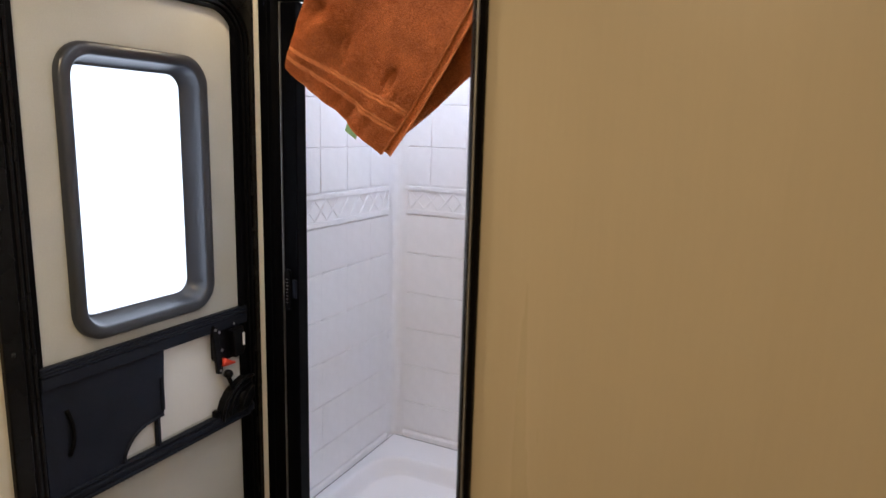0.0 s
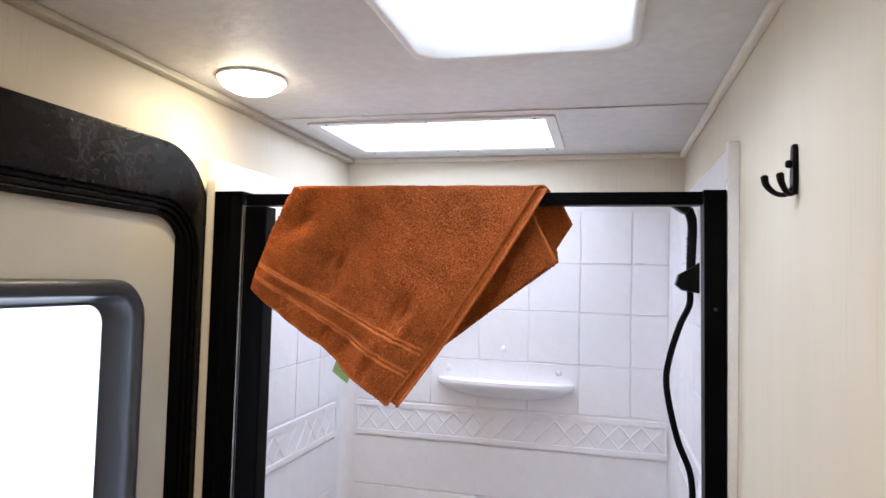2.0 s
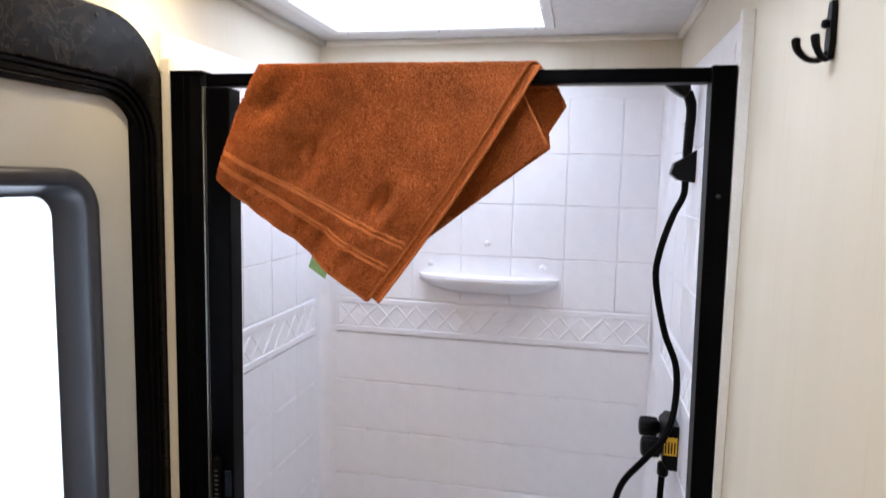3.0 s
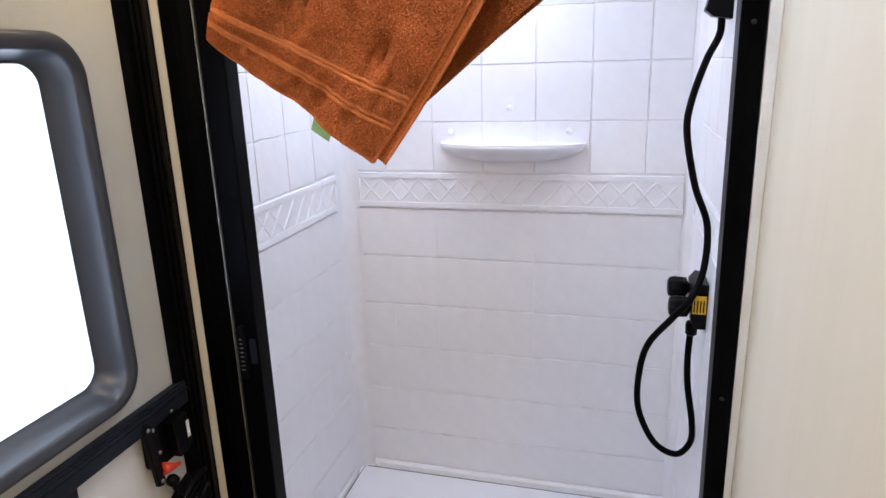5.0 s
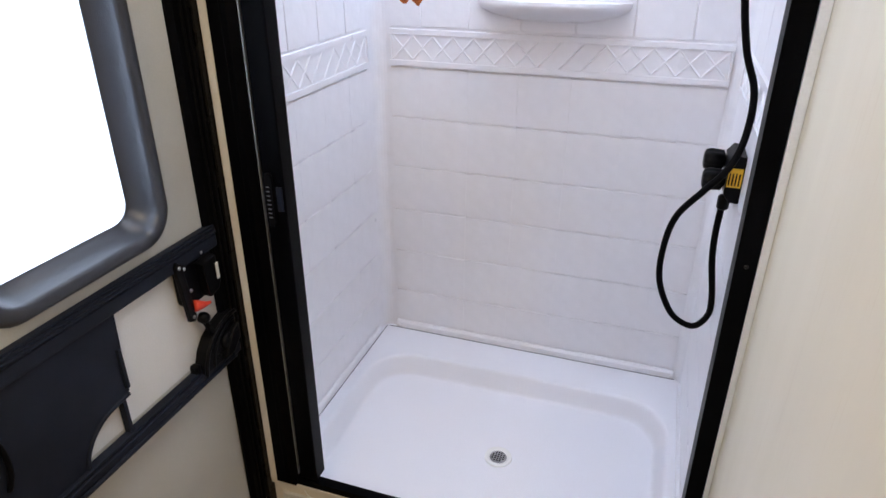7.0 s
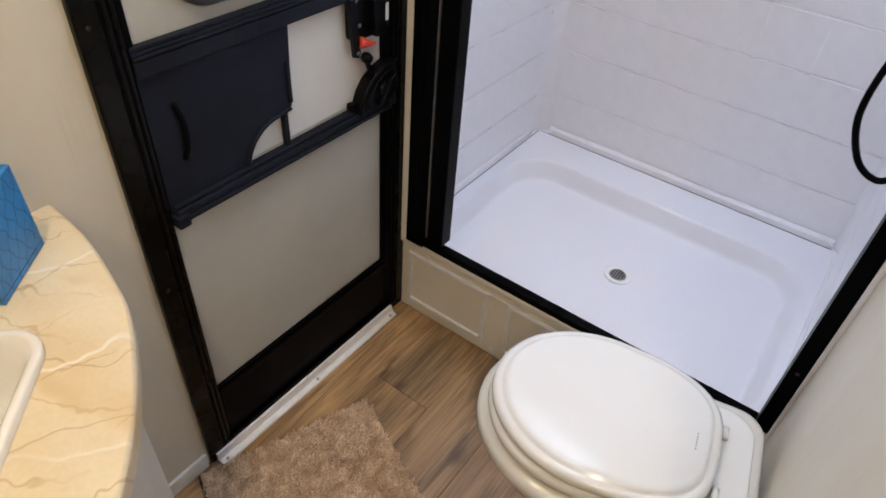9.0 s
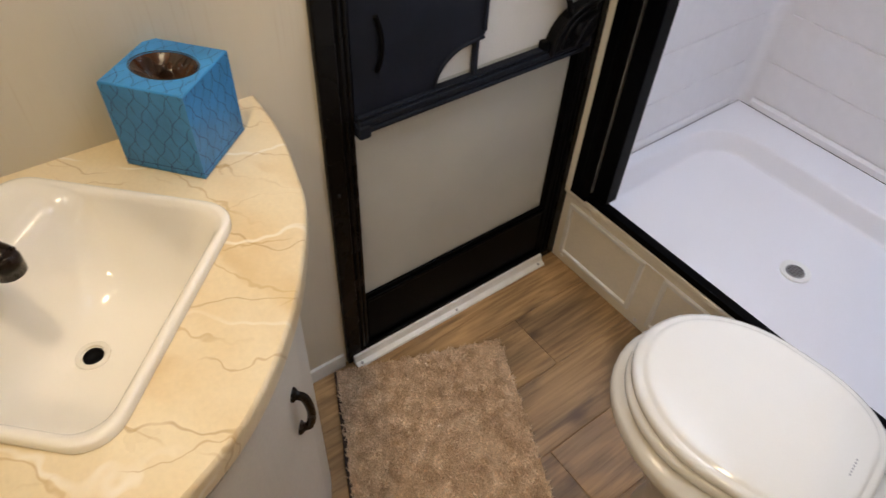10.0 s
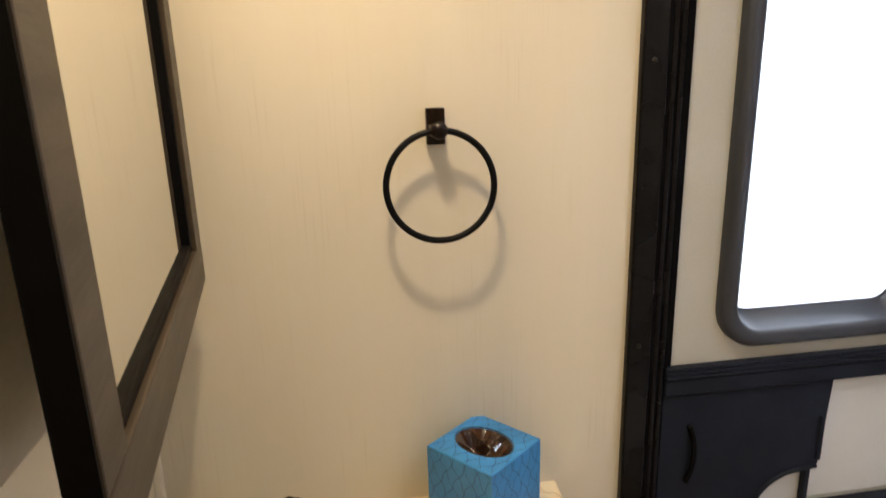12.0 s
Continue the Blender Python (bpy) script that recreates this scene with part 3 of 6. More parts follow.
# ---- entry door in the west wall ----
def entry_door():
    d = thing("door_1", "closed entry door, grey-beige liner, black bars and frosted window", "door", kind="structure")
    y0, y1 = -0.600, -0.042
    WY0, WY1, WZ0, WZ1 = -0.515, -0.155, 1.000, 1.595
    win_o = rounded(WY0, WY1, WZ0, WZ1, 0.065, 8)
    hole = rounded(WY0 + 0.004, WY1 - 0.004, WZ0 + 0.004, WZ1 - 0.004, 0.062, 8)
    leaf_o = rounded(y0 - 0.04, y1 + 0.012, 0.955, 1.752, (0.002, 0.002, 0.10, 0.10), 8)
    part("upper_liner", ring(leaf_o, hole, "x", -0.045, -0.012), LINER, d, "grey-beige textured liner")
    part("lower_liner", box(-0.045, -0.014, y0 - 0.02, y1 + 0.012, 0.150, 0.700), LINER, d, "grey-beige textured liner")
    part("middle_liner", box(-0.045, -0.014, y0 - 0.02, y1 + 0.012, 0.7005, 0.9545), LINER_LIGHT, d, "off-white middle liner")
    # window frame: rounded outer lip, sloping reveal
    def lip(e, x, r):
        return [(x, u, v) for u, v in rounded(WY0 + e, WY1 - e, WZ0 + e, WZ1 - e, r, 8)]
    rows = [lip(-0.006, -0.014, 0.068), lip(-0.005, 0.000, 0.066), lip(0.000, 0.006, 0.062), lip(0.009, 0.0075, 0.056), lip(0.017, 0.0065, 0.050),
            lip(0.0205, 0.003, 0.047), lip(0.0215, -0.002, 0.046), lip(0.033, -0.047, 0.038), lip(0.038, -0.048, 0.034)]
    wf = part("window_frame", loft(rows, False), WINFRAME, d, "slate-grey moulded window frame with rounded corners", smooth=True)
    pane = part("pane", prism(rounded(WY0 + 0.031, WY1 - 0.031, WZ0 + 0.031, WZ1 - 0.031, 0.038), "x", -0.056, -0.050), CLEAR, wf, "frosted pane")
    pane.visible_shadow = False
    part("outer_frame", ring(rounded(WY0 - 0.02, WY1 + 0.02, WZ0 - 0.02, WZ1 + 0.02, 0.06), rounded(WY0 + 0.026, WY1 - 0.026, WZ0 + 0.026, WZ1 - 0.026, 0.04), "x", -0.0475, -0.10), WINFRAME, wf)
    # stiles, kick plate and cross bars of the screen door
    part("hinge_stile", prism([(-0.012, y0 - 0.05), (0.000, y0 - 0.05), (0.000, y0 - 0.008), (-0.006, y0), (-0.012, y0)], "z", 0.034, 1.72, 0.001), BLACK, d)
    part("latch_stile", prism([(-0.012, y1 - 0.018), (-0.006, y1 - 0.018), (0.000, y1 - 0.008), (0.000, y1 + 0.012), (-0.012, y1 + 0.012)], "z", 0.034, 1.70, 0.001), BLACK, d)
    bm = box(-0.014, -0.002, y0, y1, 0.034, 0.180, 0.002)
    box(-0.012, 0.001, y0, y1 - 0.010, 0.182, 0.194, 0.003, bm=bm)
    box(-0.012, -0.003, y0, y1 - 0.010, 0.197, 0.206, 0.003, bm=bm)
    part("kick_plate", bm, BLACK, d, "black ribbed kick plate")
    bm = box(-0.012, 0.004, y0, y1, 0.925, 0.952, 0.003)
    for k in range(3):
        box(-0.012, 0.006 - 0.002 * k, y0, y1, 0.954 + 0.006 * k, 0.959 + 0.006 * k, 0.0015, bm=bm)
    part("upper_bar", bm, NAVY_PLASTIC, d, "ribbed blue-black cross bar")
    bm = box(-0.012, 0.010, y0 + 0.004, y1 + 0.004, 0.674, 0.688, 0.003)
    box(-0.012, 0.006, y0 + 0.004, y1, 0.690, 0.696, 0.002, bm=bm)
    box(-0.012, 0.013, y0 + 0.010, y1 - 0.004, 0.663, 0.6725, 0.004, bm=bm)
    box(-0.012, 0.016, y0 - 0.002, y0 + 0.022, 0.656, 0.680, 0.004, bm=bm)
    box(-0.012, 0.016, y1 - 0.020, y1 + 0.006, 0.672, 0.696, 0.004, bm=bm)
    lb = part("lower_bar", bm, NAVY_PLASTIC, d, "ribbed blue-black cross bar with end caps")
    # sliding compartment cover with a quarter-round notch
    cy, cz, r = -0.345, 0.685, 0.088
    arc = [(cy - r * math.cos(radians(90 * i / 12)), cz + 0.078 * math.sin(radians(90 * i / 12))) for i in range(13)]
    out = [(y0, 0.684), *arc, (-0.318, cz + 0.086), (-0.310, 0.9245), (y0, 0.9245)]
    cover = part("slide_cover", prism(out, "x", -0.0135, -0.003, 0.0015), NAVY_PLASTIC, d, "blue-black sliding latch cover")
    rim = smooth_line([(-0.002, u, v + 0.003) for u, v in arc[::3]] + [(-0.002, -0.322, cz + 0.083)], 4)
    part("notch_rim", tube(rim, 0.004, 8), NAVY_PLASTIC, cover, smooth=True)
    part("notch_post", box(-0.012, 0.001, -0.341, -0.333, 0.684, 0.766, 0.001), NAVY_PLASTIC, cover)
    part("cover_edge", box(-0.012, 0.002, -0.326, -0.318, 0.780, 0.860, 0.002), NAVY_PLASTIC, cover)
    grip = smooth_line([(-0.002, -0.553, 0.870), (0.002, -0.547, 0.845), (0.003, -0.545, 0.820), (0.002, -0.547, 0.793), (-0.002, -0.553, 0.770)], 5)
    part("finger_grip", tube(grip, 0.0045, 8), GASKET, cover, smooth=True)
    # main latch with red lever
    latch = part("latch_plate", prism(rounded(-0.158, -0.066, 0.842, 0.938, 0.012), "x", -0.0138, 0.002, 0.002), BLACK_PLASTIC, d, "black latch plate with chrome screws")
    part("latch_arm", prism([(-0.172, 0.936), (-0.166, 0.946), (-0.154, 0.938), (-0.140, 0.820), (-0.146, 0.811), (-0.158, 0.815)], "x", 0.0, 0.010, 0.002), BLACK_PLASTIC, latch)
    part("latch_box", prism([(-0.116, 0.920), (-0.078, 0.926), (-0.072, 0.868), (-0.080, 0.852), (-0.106, 0.846), (-0.112, 0.862)], "x", 0.001, 0.024, 0.003), BLACK_PLASTIC, latch)
    part("latch_sticker", box(0.0235, 0.0248, -0.0835, -0.0755, 0.874, 0.908), WHITE_PLASTIC, latch)
    lever = [(0.008, -0.142, 0.842), (0.012, -0.132, 0.839), (0.016, -0.121, 0.836), (0.019, -0.108, 0.834)]
    part("lever", tube(smooth_line(lever, 4), [0.011, 0.0115, 0.0115, 0.011, 0.010, 0.009, 0.008, 0.007, 0.006, 0.005, 0.004, 0.0035, 0.003], 12), RED, latch, "orange-red lever", smooth=True)
    for u, v in ((-0.144, 0.922), (-0.092, 0.932), (-0.136, 0.872), (-0.149, 0.822), (-0.163, 0.934)):
        screw(latch, pose(0.0105 if v < 0.83 or u < -0.16 else 0.003, u, v) @ FACE_X, 0.004, STEEL)
    # screen-door handle: fan-shaped cup with a knobbed stem
    fan = [(-0.040, 0.684), (-0.152, 0.684), (-0.149, 0.704), (-0.137, 0.731), (-0.117, 0.753), (-0.090, 0.768), (-0.062, 0.776), (-0.040, 0.776)]
    cup = part("screen_handle", prism(fan, "x", -0.0138, 0.016, 0.005), BLACK_PLASTIC, d, "black fan-shaped screen door handle")
    part("handle_ridge", tube(smooth_line([(0.017, u, v) for u, v in fan[1:]], 4), 0.004, 8), BLACK_PLASTIC, cup, smooth=True)
    part("handle_boss", lathe([(0.020, 0), (0.020, 0.006), (0.015, 0.010), (0, 0.010)], pose(0.014, -0.076, 0.722) @ FACE_X, 20), BLACK_PLASTIC, cup, smooth=True)
    part("stem", tube([(0.0, -0.121, 0.803), (0.006, -0.117, 0.788), (0.012, -0.109, 0.756)], 0.006, 10), BLACK_PLASTIC, cup, smooth=True)
    inner = [(0.0165, -0.058 + (u + 0.058) * 0.72, 0.690 + (v - 0.684) * 0.76) for u, v in fan[1:]]
    part("inner_ridge", tube(smooth_line(inner, 4), 0.0028, 8), BLACK_PLASTIC, cup, smooth=True)
    part("thumb_lever", prism([(-0.100, 0.694), (-0.068, 0.742), (-0.046, 0.752), (-0.044, 0.720), (-0.070, 0.694)], "x", 0.015, 0.028, 0.004), BLACK_PLASTIC, cup)
    for u, v in ((-0.126, 0.700), (-0.106, 0.706)):
        part("rivet", lathe([(0, 0.003), (0.004, 0.002), (0.005, 0)], pose(0.0158, u, v) @ FACE_X, 10), GASKET, cup, smooth=True)
    part("side_tab", box(-0.012, 0.006, -0.166, -0.151, 0.690, 0.712, 0.004), BLACK_PLASTIC, cup)
    part("knob", lathe([(0, 0.014), (0.009, 0.012), (0.012, 0.004), (0.011, -0.004), (0, -0.006)], pose(0.004, -0.121, 0.803) @ FACE_X, 16), BLACK_PLASTIC, cup, smooth=True)
    return d


entry_door()

# black casing around the entry door: flat outer band, stepped seal inside
casing = thing("trim_door_casing", "scuffed black plastic casing around the entry door", "door frame", kind="structure")
part("casing_band", ring(rounded(-0.668, 0.012, 0.004, 1.852, (0.004, 0.004, 0.14, 0.14), 10), rounded(-0.632, -0.018, 0.030, 1.748, (0.002, 0.002, 0.105, 0.105), 10), "x", 0.0005, 0.012, 0.003), CASING, casing)
for k, (e, x0, x1) in enumerate(((0.000, -0.010, 0.0075), (0.011, -0.011, 0.0035), (0.022, -0.012, -0.001))):
    part("seal", ring(rounded(-0.632 + e, -0.018 - e, 0.030, 1.748 - e, (0.002, 0.002, 0.105 - e, 0.105 - e), 10),
                      rounded(-0.624 + e, -0.026 - e, 0.031, 1.740 - e, (0.002, 0.002, 0.097 - e, 0.097 - e), 10), "x", x0, x1, 0.002), GASKET, casing)
for ya, yb, x1 in ((-0.6015, -0.5955, -0.003), (-0.5950, -0.5885, -0.0065)):
    part("hinge_seal", box(-0.0115, x1, ya, yb, 0.962, 1.668, 0.0015), GASKET, casing)
for u, v in ((-0.343, 1.835), (-0.155, 1.835), (0.002, 1.706), (0.002, 1.602), (0.002, 1.22), (0.002, 0.86), (0.002, 0.45), (-0.652, 1.42), (-0.652, 1.02), (-0.652, 0.55)):
    screw(casing, pose(0.0125, u, v) @ FACE_X, 0.0038)
for ya, yb, x1 in ((-0.6265, -0.6185, 0.0095), (-0.6135, -0.6060, 0.0050)):
    part("hinge_rib", box(-0.0095, x1, ya, yb, 0.036, 1.640, 0.0025), CASING, casing)
sill = thing("trim_door_sill", "white painted metal threshold strip with scuffs", "threshold", kind="structure")
part("sill_plate", prism([(0.004, 0.001), (0.036, 0.001), (0.034, 0.006), (0.022, 0.010), (0.018, 0.028), (0.004, 0.029)], "y", -0.655, -0.042, 0.0008), WHITE_PAINT, sill)
for yy in (-0.640, -0.350, -0.060):
    screw(sill, pose(0.028, yy, 0.0085), 0.004, STEEL)

# ---- shower ----
def surround():
    s = thing("shower_surround", "white moulded plastic shower surround with a tile pattern", "shower wall", kind="structure")
    z0, z1 = 0.262, 1.848
    part("back_panel", box(0.012, WALL_E - 0.012, WALL_N - 0.008, WALL_N - 0.0005, z0, z1), ABS, s)
    part("west_panel", box(0.0005, 0.0115, 0.012, WALL_N - 0.0085, z0, z1, 0.002), ABS, s)
    part("east_panel", box(WALL_E - 0.0115, WALL_E - 0.0005, 0.012, WALL_N - 0.0085, z0, z1, 0.002), ABS, s)
    # rounded inside corners
    for cx, sx in ((0.0115, 1), (WALL_E - 0.0115, -1)):
        r, yb = 0.035, WALL_N - 0.008
        arc = [(cx + sx * (r - r * math.sin(radians(a))), yb - r + r * math.cos(radians(a))) for a in range(0, 91, 15)]
        part("corner_cove", prism([(cx, yb)] + arc, "z", z0 + 0.002, z1 - 0.002), ABS, s, smooth=False)
    # base strip and top lip
    part("base_strip", prism([(WALL_N - 0.008, 0.268), (WALL_N - 0.020, 0.268), (WALL_N - 0.020, 0.290), (WALL_N - 0.0135, 0.297), (WALL_N - 0.008, 0.297)], "x", 0.056, 0.955, 0.001), ABS, s)
    part("base_strip", prism([(0.0115, 0.268), (0.021, 0.268), (0.021, 0.290), (0.016, 0.297), (0.0115, 0.297)], "y", 0.05, 0.672, 0.001), ABS, s)
    part("base_strip", prism([(WALL_E - 0.0115, 0.268), (WALL_E - 0.021, 0.268), (WALL_E - 0.021, 0.290), (WALL_E - 0.016, 0.297), (WALL_E - 0.0115, 0.297)], "y", 0.05, 0.672, 0.001), ABS, s)
    part("joint_gap", box(0.030, WALL_E - 0.030, WALL_N - 0.0215, WALL_N - 0.0202, 0.2700, 0.2722), GASKET, s, "thin dark joint")
    part("joint_gap", box(0.0212, 0.0224, 0.05, WALL_N - 0.022, 0.2700, 0.2722), GASKET, s)
    for (xx, yy, m) in ((0.062, WALL_N - 0.020, FACE_NY), (0.950, WALL_N - 0.020, FACE_NY)):
        part("screw_cap", lathe([(0, 0.004), (0.004, 0.0035), (0.007, 0.001), (0.007, 0)], pose(xx, yy, 0.281) @ m, 14), ABS, s, smooth=True)
    return s


SURROUND = surround()


def band(u0, u1, put, parent):
    """A raised border strip with a lattice of ridges; put(u, d, z) gives the place, d metres out of the wall."""
    z0, z1 = 1.146, 1.246
    bm = bmesh.new()
    def slab(pts, d0, d1):
        lo = [bm.verts.new(put(u, d0, z)) for u, z in pts]
        hi = [bm.verts.new(put(u + (0.0012 if i in (0, 3) else -0.0012), d1, z + (0.0012 if i in (0, 1) else -0.0012))) for i, (u, z) in enumerate(pts)]
        bm.faces.new(hi)
        for i in range(4):
            j = (i + 1) % 4
            bm.faces.new((lo[i], lo[j], hi[j], hi[i]))
    slab([(u0, z0), (u1, z0), (u1, z1), (u0, z1)], 0.0, 0.004)
    for a, b in ((z0, z0 + 0.016), (z1 - 0.016, z1)):
        slab([(u0, a), (u1, a), (u1, b), (u0, b)], 0.0035, 0.0070)
    slab([(u0, z0 + 0.016), (u0 + 0.006, z0 + 0.016), (u0 + 0.006, z1 - 0.016), (u0, z1 - 0.016)], 0.0035, 0.0075)
    slab([(u1 - 0.006, z0 + 0.016), (u1, z0 + 0.016), (u1, z1 - 0.016), (u1 - 0.006, z1 - 0.016)], 0.0035, 0.0075)
    part("border_strip", bm, ABS, parent, "raised border strip with diamond relief")
    # ridges
    a, b = z0 + 0.018, z1 - 0.018
    n = max(2, round((u1 - u0 - 0.02) / 0.058))
    w = (u1 - u0 - 0.02) / n
    for i in range(n):
        x0 = u0 + 0.010 + i * w
        for k, (p, q) in enumerate((((x0, a), (x0 + w, b)), ((x0, b), (x0 + w, a)))):
            if k == 1 and 0.42 < i / n < 0.66:
                continue
            bm = bmesh.new()
            vs = []
            dx, dz = q[0] - p[0], q[1] - p[1]
            ln = math.hypot(dx, dz)
            nx, nz = -dz / ln, dx / ln
            for (u, z) in (p, q):
                for off, d in ((-0.0034, 0.0038), (0.0, 0.0058 if k else 0.0063), (0.0034, 0.0038)):
                    vs.append(bm.verts.new(put(u + nx * off, d, z + nz * off)))
            for c in range(2):
                bm.faces.new((vs[c], vs[c + 1], vs[c + 4], vs[c + 3]))
            part("diamond_ridge", bm, ABS, parent)


ON_BACK = lambda u, d, z: (u, WALL_N - 0.008 - d, z)
ON_WEST = lambda u, d, z: (0.0115 + d, u, z)
ON_EAST = lambda u, d, z: (WALL_E - 0.0115 - d, u, z)
band(0.060, 0.950, ON_BACK, SURROUND)
band(0.050, 0.672, ON_WEST, SURROUND)
band(0.050, 0.672, ON_EAST, SURROUND)


def shower_shelf():
    s = thing("shower_shelf", "white crescent-shaped moulded shelf on the shower wall", "shelf")
    yb, n = WALL_N - 0.008, 24
    rows = []
    for depth, wide, z in ((0.97, 1.0, 1.330), (1.02, 1.0, 1.327), (1.01, 0.995, 1.318), (0.93, 0.96, 1.310), (0.74, 0.84, 1.299), (0.48, 0.66, 1.289), (0.20, 0.42, 1.281)):
        half = 0.195 * wide
        pts = [(0.507 + half * math.cos(math.pi * k / n), yb - 0.062 * depth * math.sin(math.pi * k / n) ** 0.8, z) for k in range(n + 1)]
        rows.append(pts)
    shelf = part("shelf_body", loft(rows), ABS, s, smooth=True)
    for face in shelf.data.polygons:
        face.use_smooth = abs(face.normal.z) < 0.97
    lip = [(0.507 + 0.192 * math.cos(math.pi * k / n), yb - 0.0605 * math.sin(math.pi * k / n) ** 0.8, 1.3285) for k in range(n + 1)]
    part("rim", tube(lip, 0.003, 8), ABS, s, smooth=True)
    for x, z in ((0.343, 1.358), (0.658, 1.361), (0.503, 1.421)):
        part("screw_cap", lathe([(0, 0.006), (0.005, 0.005), (0.009, 0.001), (0.009, 0)], pose(x, yb - 0.002, z) @ FACE_NY, 16), ABS, s, smooth=True)


shower_shelf()


def shower_pan():
    p = thing("shower_pan", "white moulded shower pan with a rounded basin", "shower pan", kind="structure")
    x0, x1, y0, y1 = 0.004, WALL_E - 0.003, 0.008, WALL_N - 0.0015
    bx0, bx1, by0, by1, r = 0.058, 0.945, -0.06, 0.590, 0.135
    nx, ny = 190, 146
    bm = bmesh.new()
    grid = []
    for j in range(ny + 1):
        row = []
        for i in range(nx + 1):
            x, y = x0 + (x1 - x0) * i / nx, y0 + (y1 - y0) * j / ny
            qx = max(abs(x - (bx0 + bx1) / 2) - (bx1 - bx0) / 2 + r, 0)
            qy = max(abs(y - (by0 + by1) / 2) - (by1 - by0) / 2 + r, 0)
            d = r - math.hypot(qx, qy)
            t = min(max(d / 0.030, 0), 1)
            z = 0.271 - 0.054 * (t + 0.35 * (t * t * (3 - 2 * t) - t))
            if t >= 1:
                z -= 0.003 * max(0, 1 - math.hypot(x - 0.522, y - 0.296) / 0.42)
            row.append(bm.verts.new((x, y, z)))
        grid.append(row)
    for j in range(ny):
        for i in range(nx):
            bm.faces.new((grid[j][i], grid[j][i + 1], grid[j + 1][i + 1], grid[j + 1][i]))
    part("basin", bm, PAN, p, smooth=True)
    part("pan_body", box(x0, x1, y0 + 0.03, y1, 0.0, 0.205), PAN, p)
    zd = 0.2155
    part("drain_ring", lathe([(0.020, -0.003), (0.026, 0.001), (0.033, 0.0025), (0.036, 0.0015), (0.037, -0.004)], pose(0.522, 0.296, zd + 0.0015), 32), WHITE_PLASTIC, p, smooth=True)
    part("drain_strainer", lathe([(0, 0.001), (0.022, 0.0005), (0.024, -0.003)], pose(0.522, 0.296, zd + 0.0015), 24), STEEL, p, "grey strainer disc")
    # Flat black discs stand in for the shade inside the strainer's holes.
    for a in range(-2, 3):
        for b in range(-2, 3):
            if a * a + b * b <= 5:
                part("strainer_dot", lathe([(0, 0.0004), (0.0026, 0.0)], pose(0.522 + a * 0.0072, 0.296 + b * 0.0072, zd + 0.0027), 8), GASKET, p)


shower_pan()


def skirt():
    s = thing("shower_skirt", "cream skirt board with framed panels under the shower", "skirt board", kind="structure")
    part("skirt_board", box(0.001, WALL_E - 0.001, 0.012, 0.030, 0, 0.262), TRIM, s)
    for x0, x1 in ((0.036, 0.296), (0.356, 0.634), (0.694, 0.960)):
        part("panel_moulding", ring(rounded(x0, x1, 0.034, 0.216, 0.002, 2), rounded(x0 + 0.013, x1 - 0.013, 0.047, 0.203, 0.002, 2), "y", 0.0115, 0.004, 0.003), WHITE_PAINT, s)
    part("edge_cap", box(0.001, WALL_E - 0.001, 0.000, 0.012, 0.246, 0.262, 0.003), TRIM, s)
    for x in (0.046, 0.325):
        part("screw_cap", lathe([(0, 0.004), (0.004, 0.003), (0.006, 0)], pose(x, 0.012, 0.020) @ FACE_NY, 12), WHITE_PLASTIC, s, smooth=True)


skirt()
structure("corner_trim_shower", box(0.0128, 0.0328, -0.004, 0.0115, 0.263, 1.80, 0.004), TRIM, "cream vertical strip beside the shower frame", "trim")
structure("flange_trim_shower", prism([(0.9835, 0.02), (WALL_E - 0.0003, 0.02), (WALL_E - 0.0003, 1.852), (0.9700, 1.852)], "y", -0.006, 0.0115, 0.0012), WHITE_PLASTIC, "white vertical flange beside the shower frame", "trim")


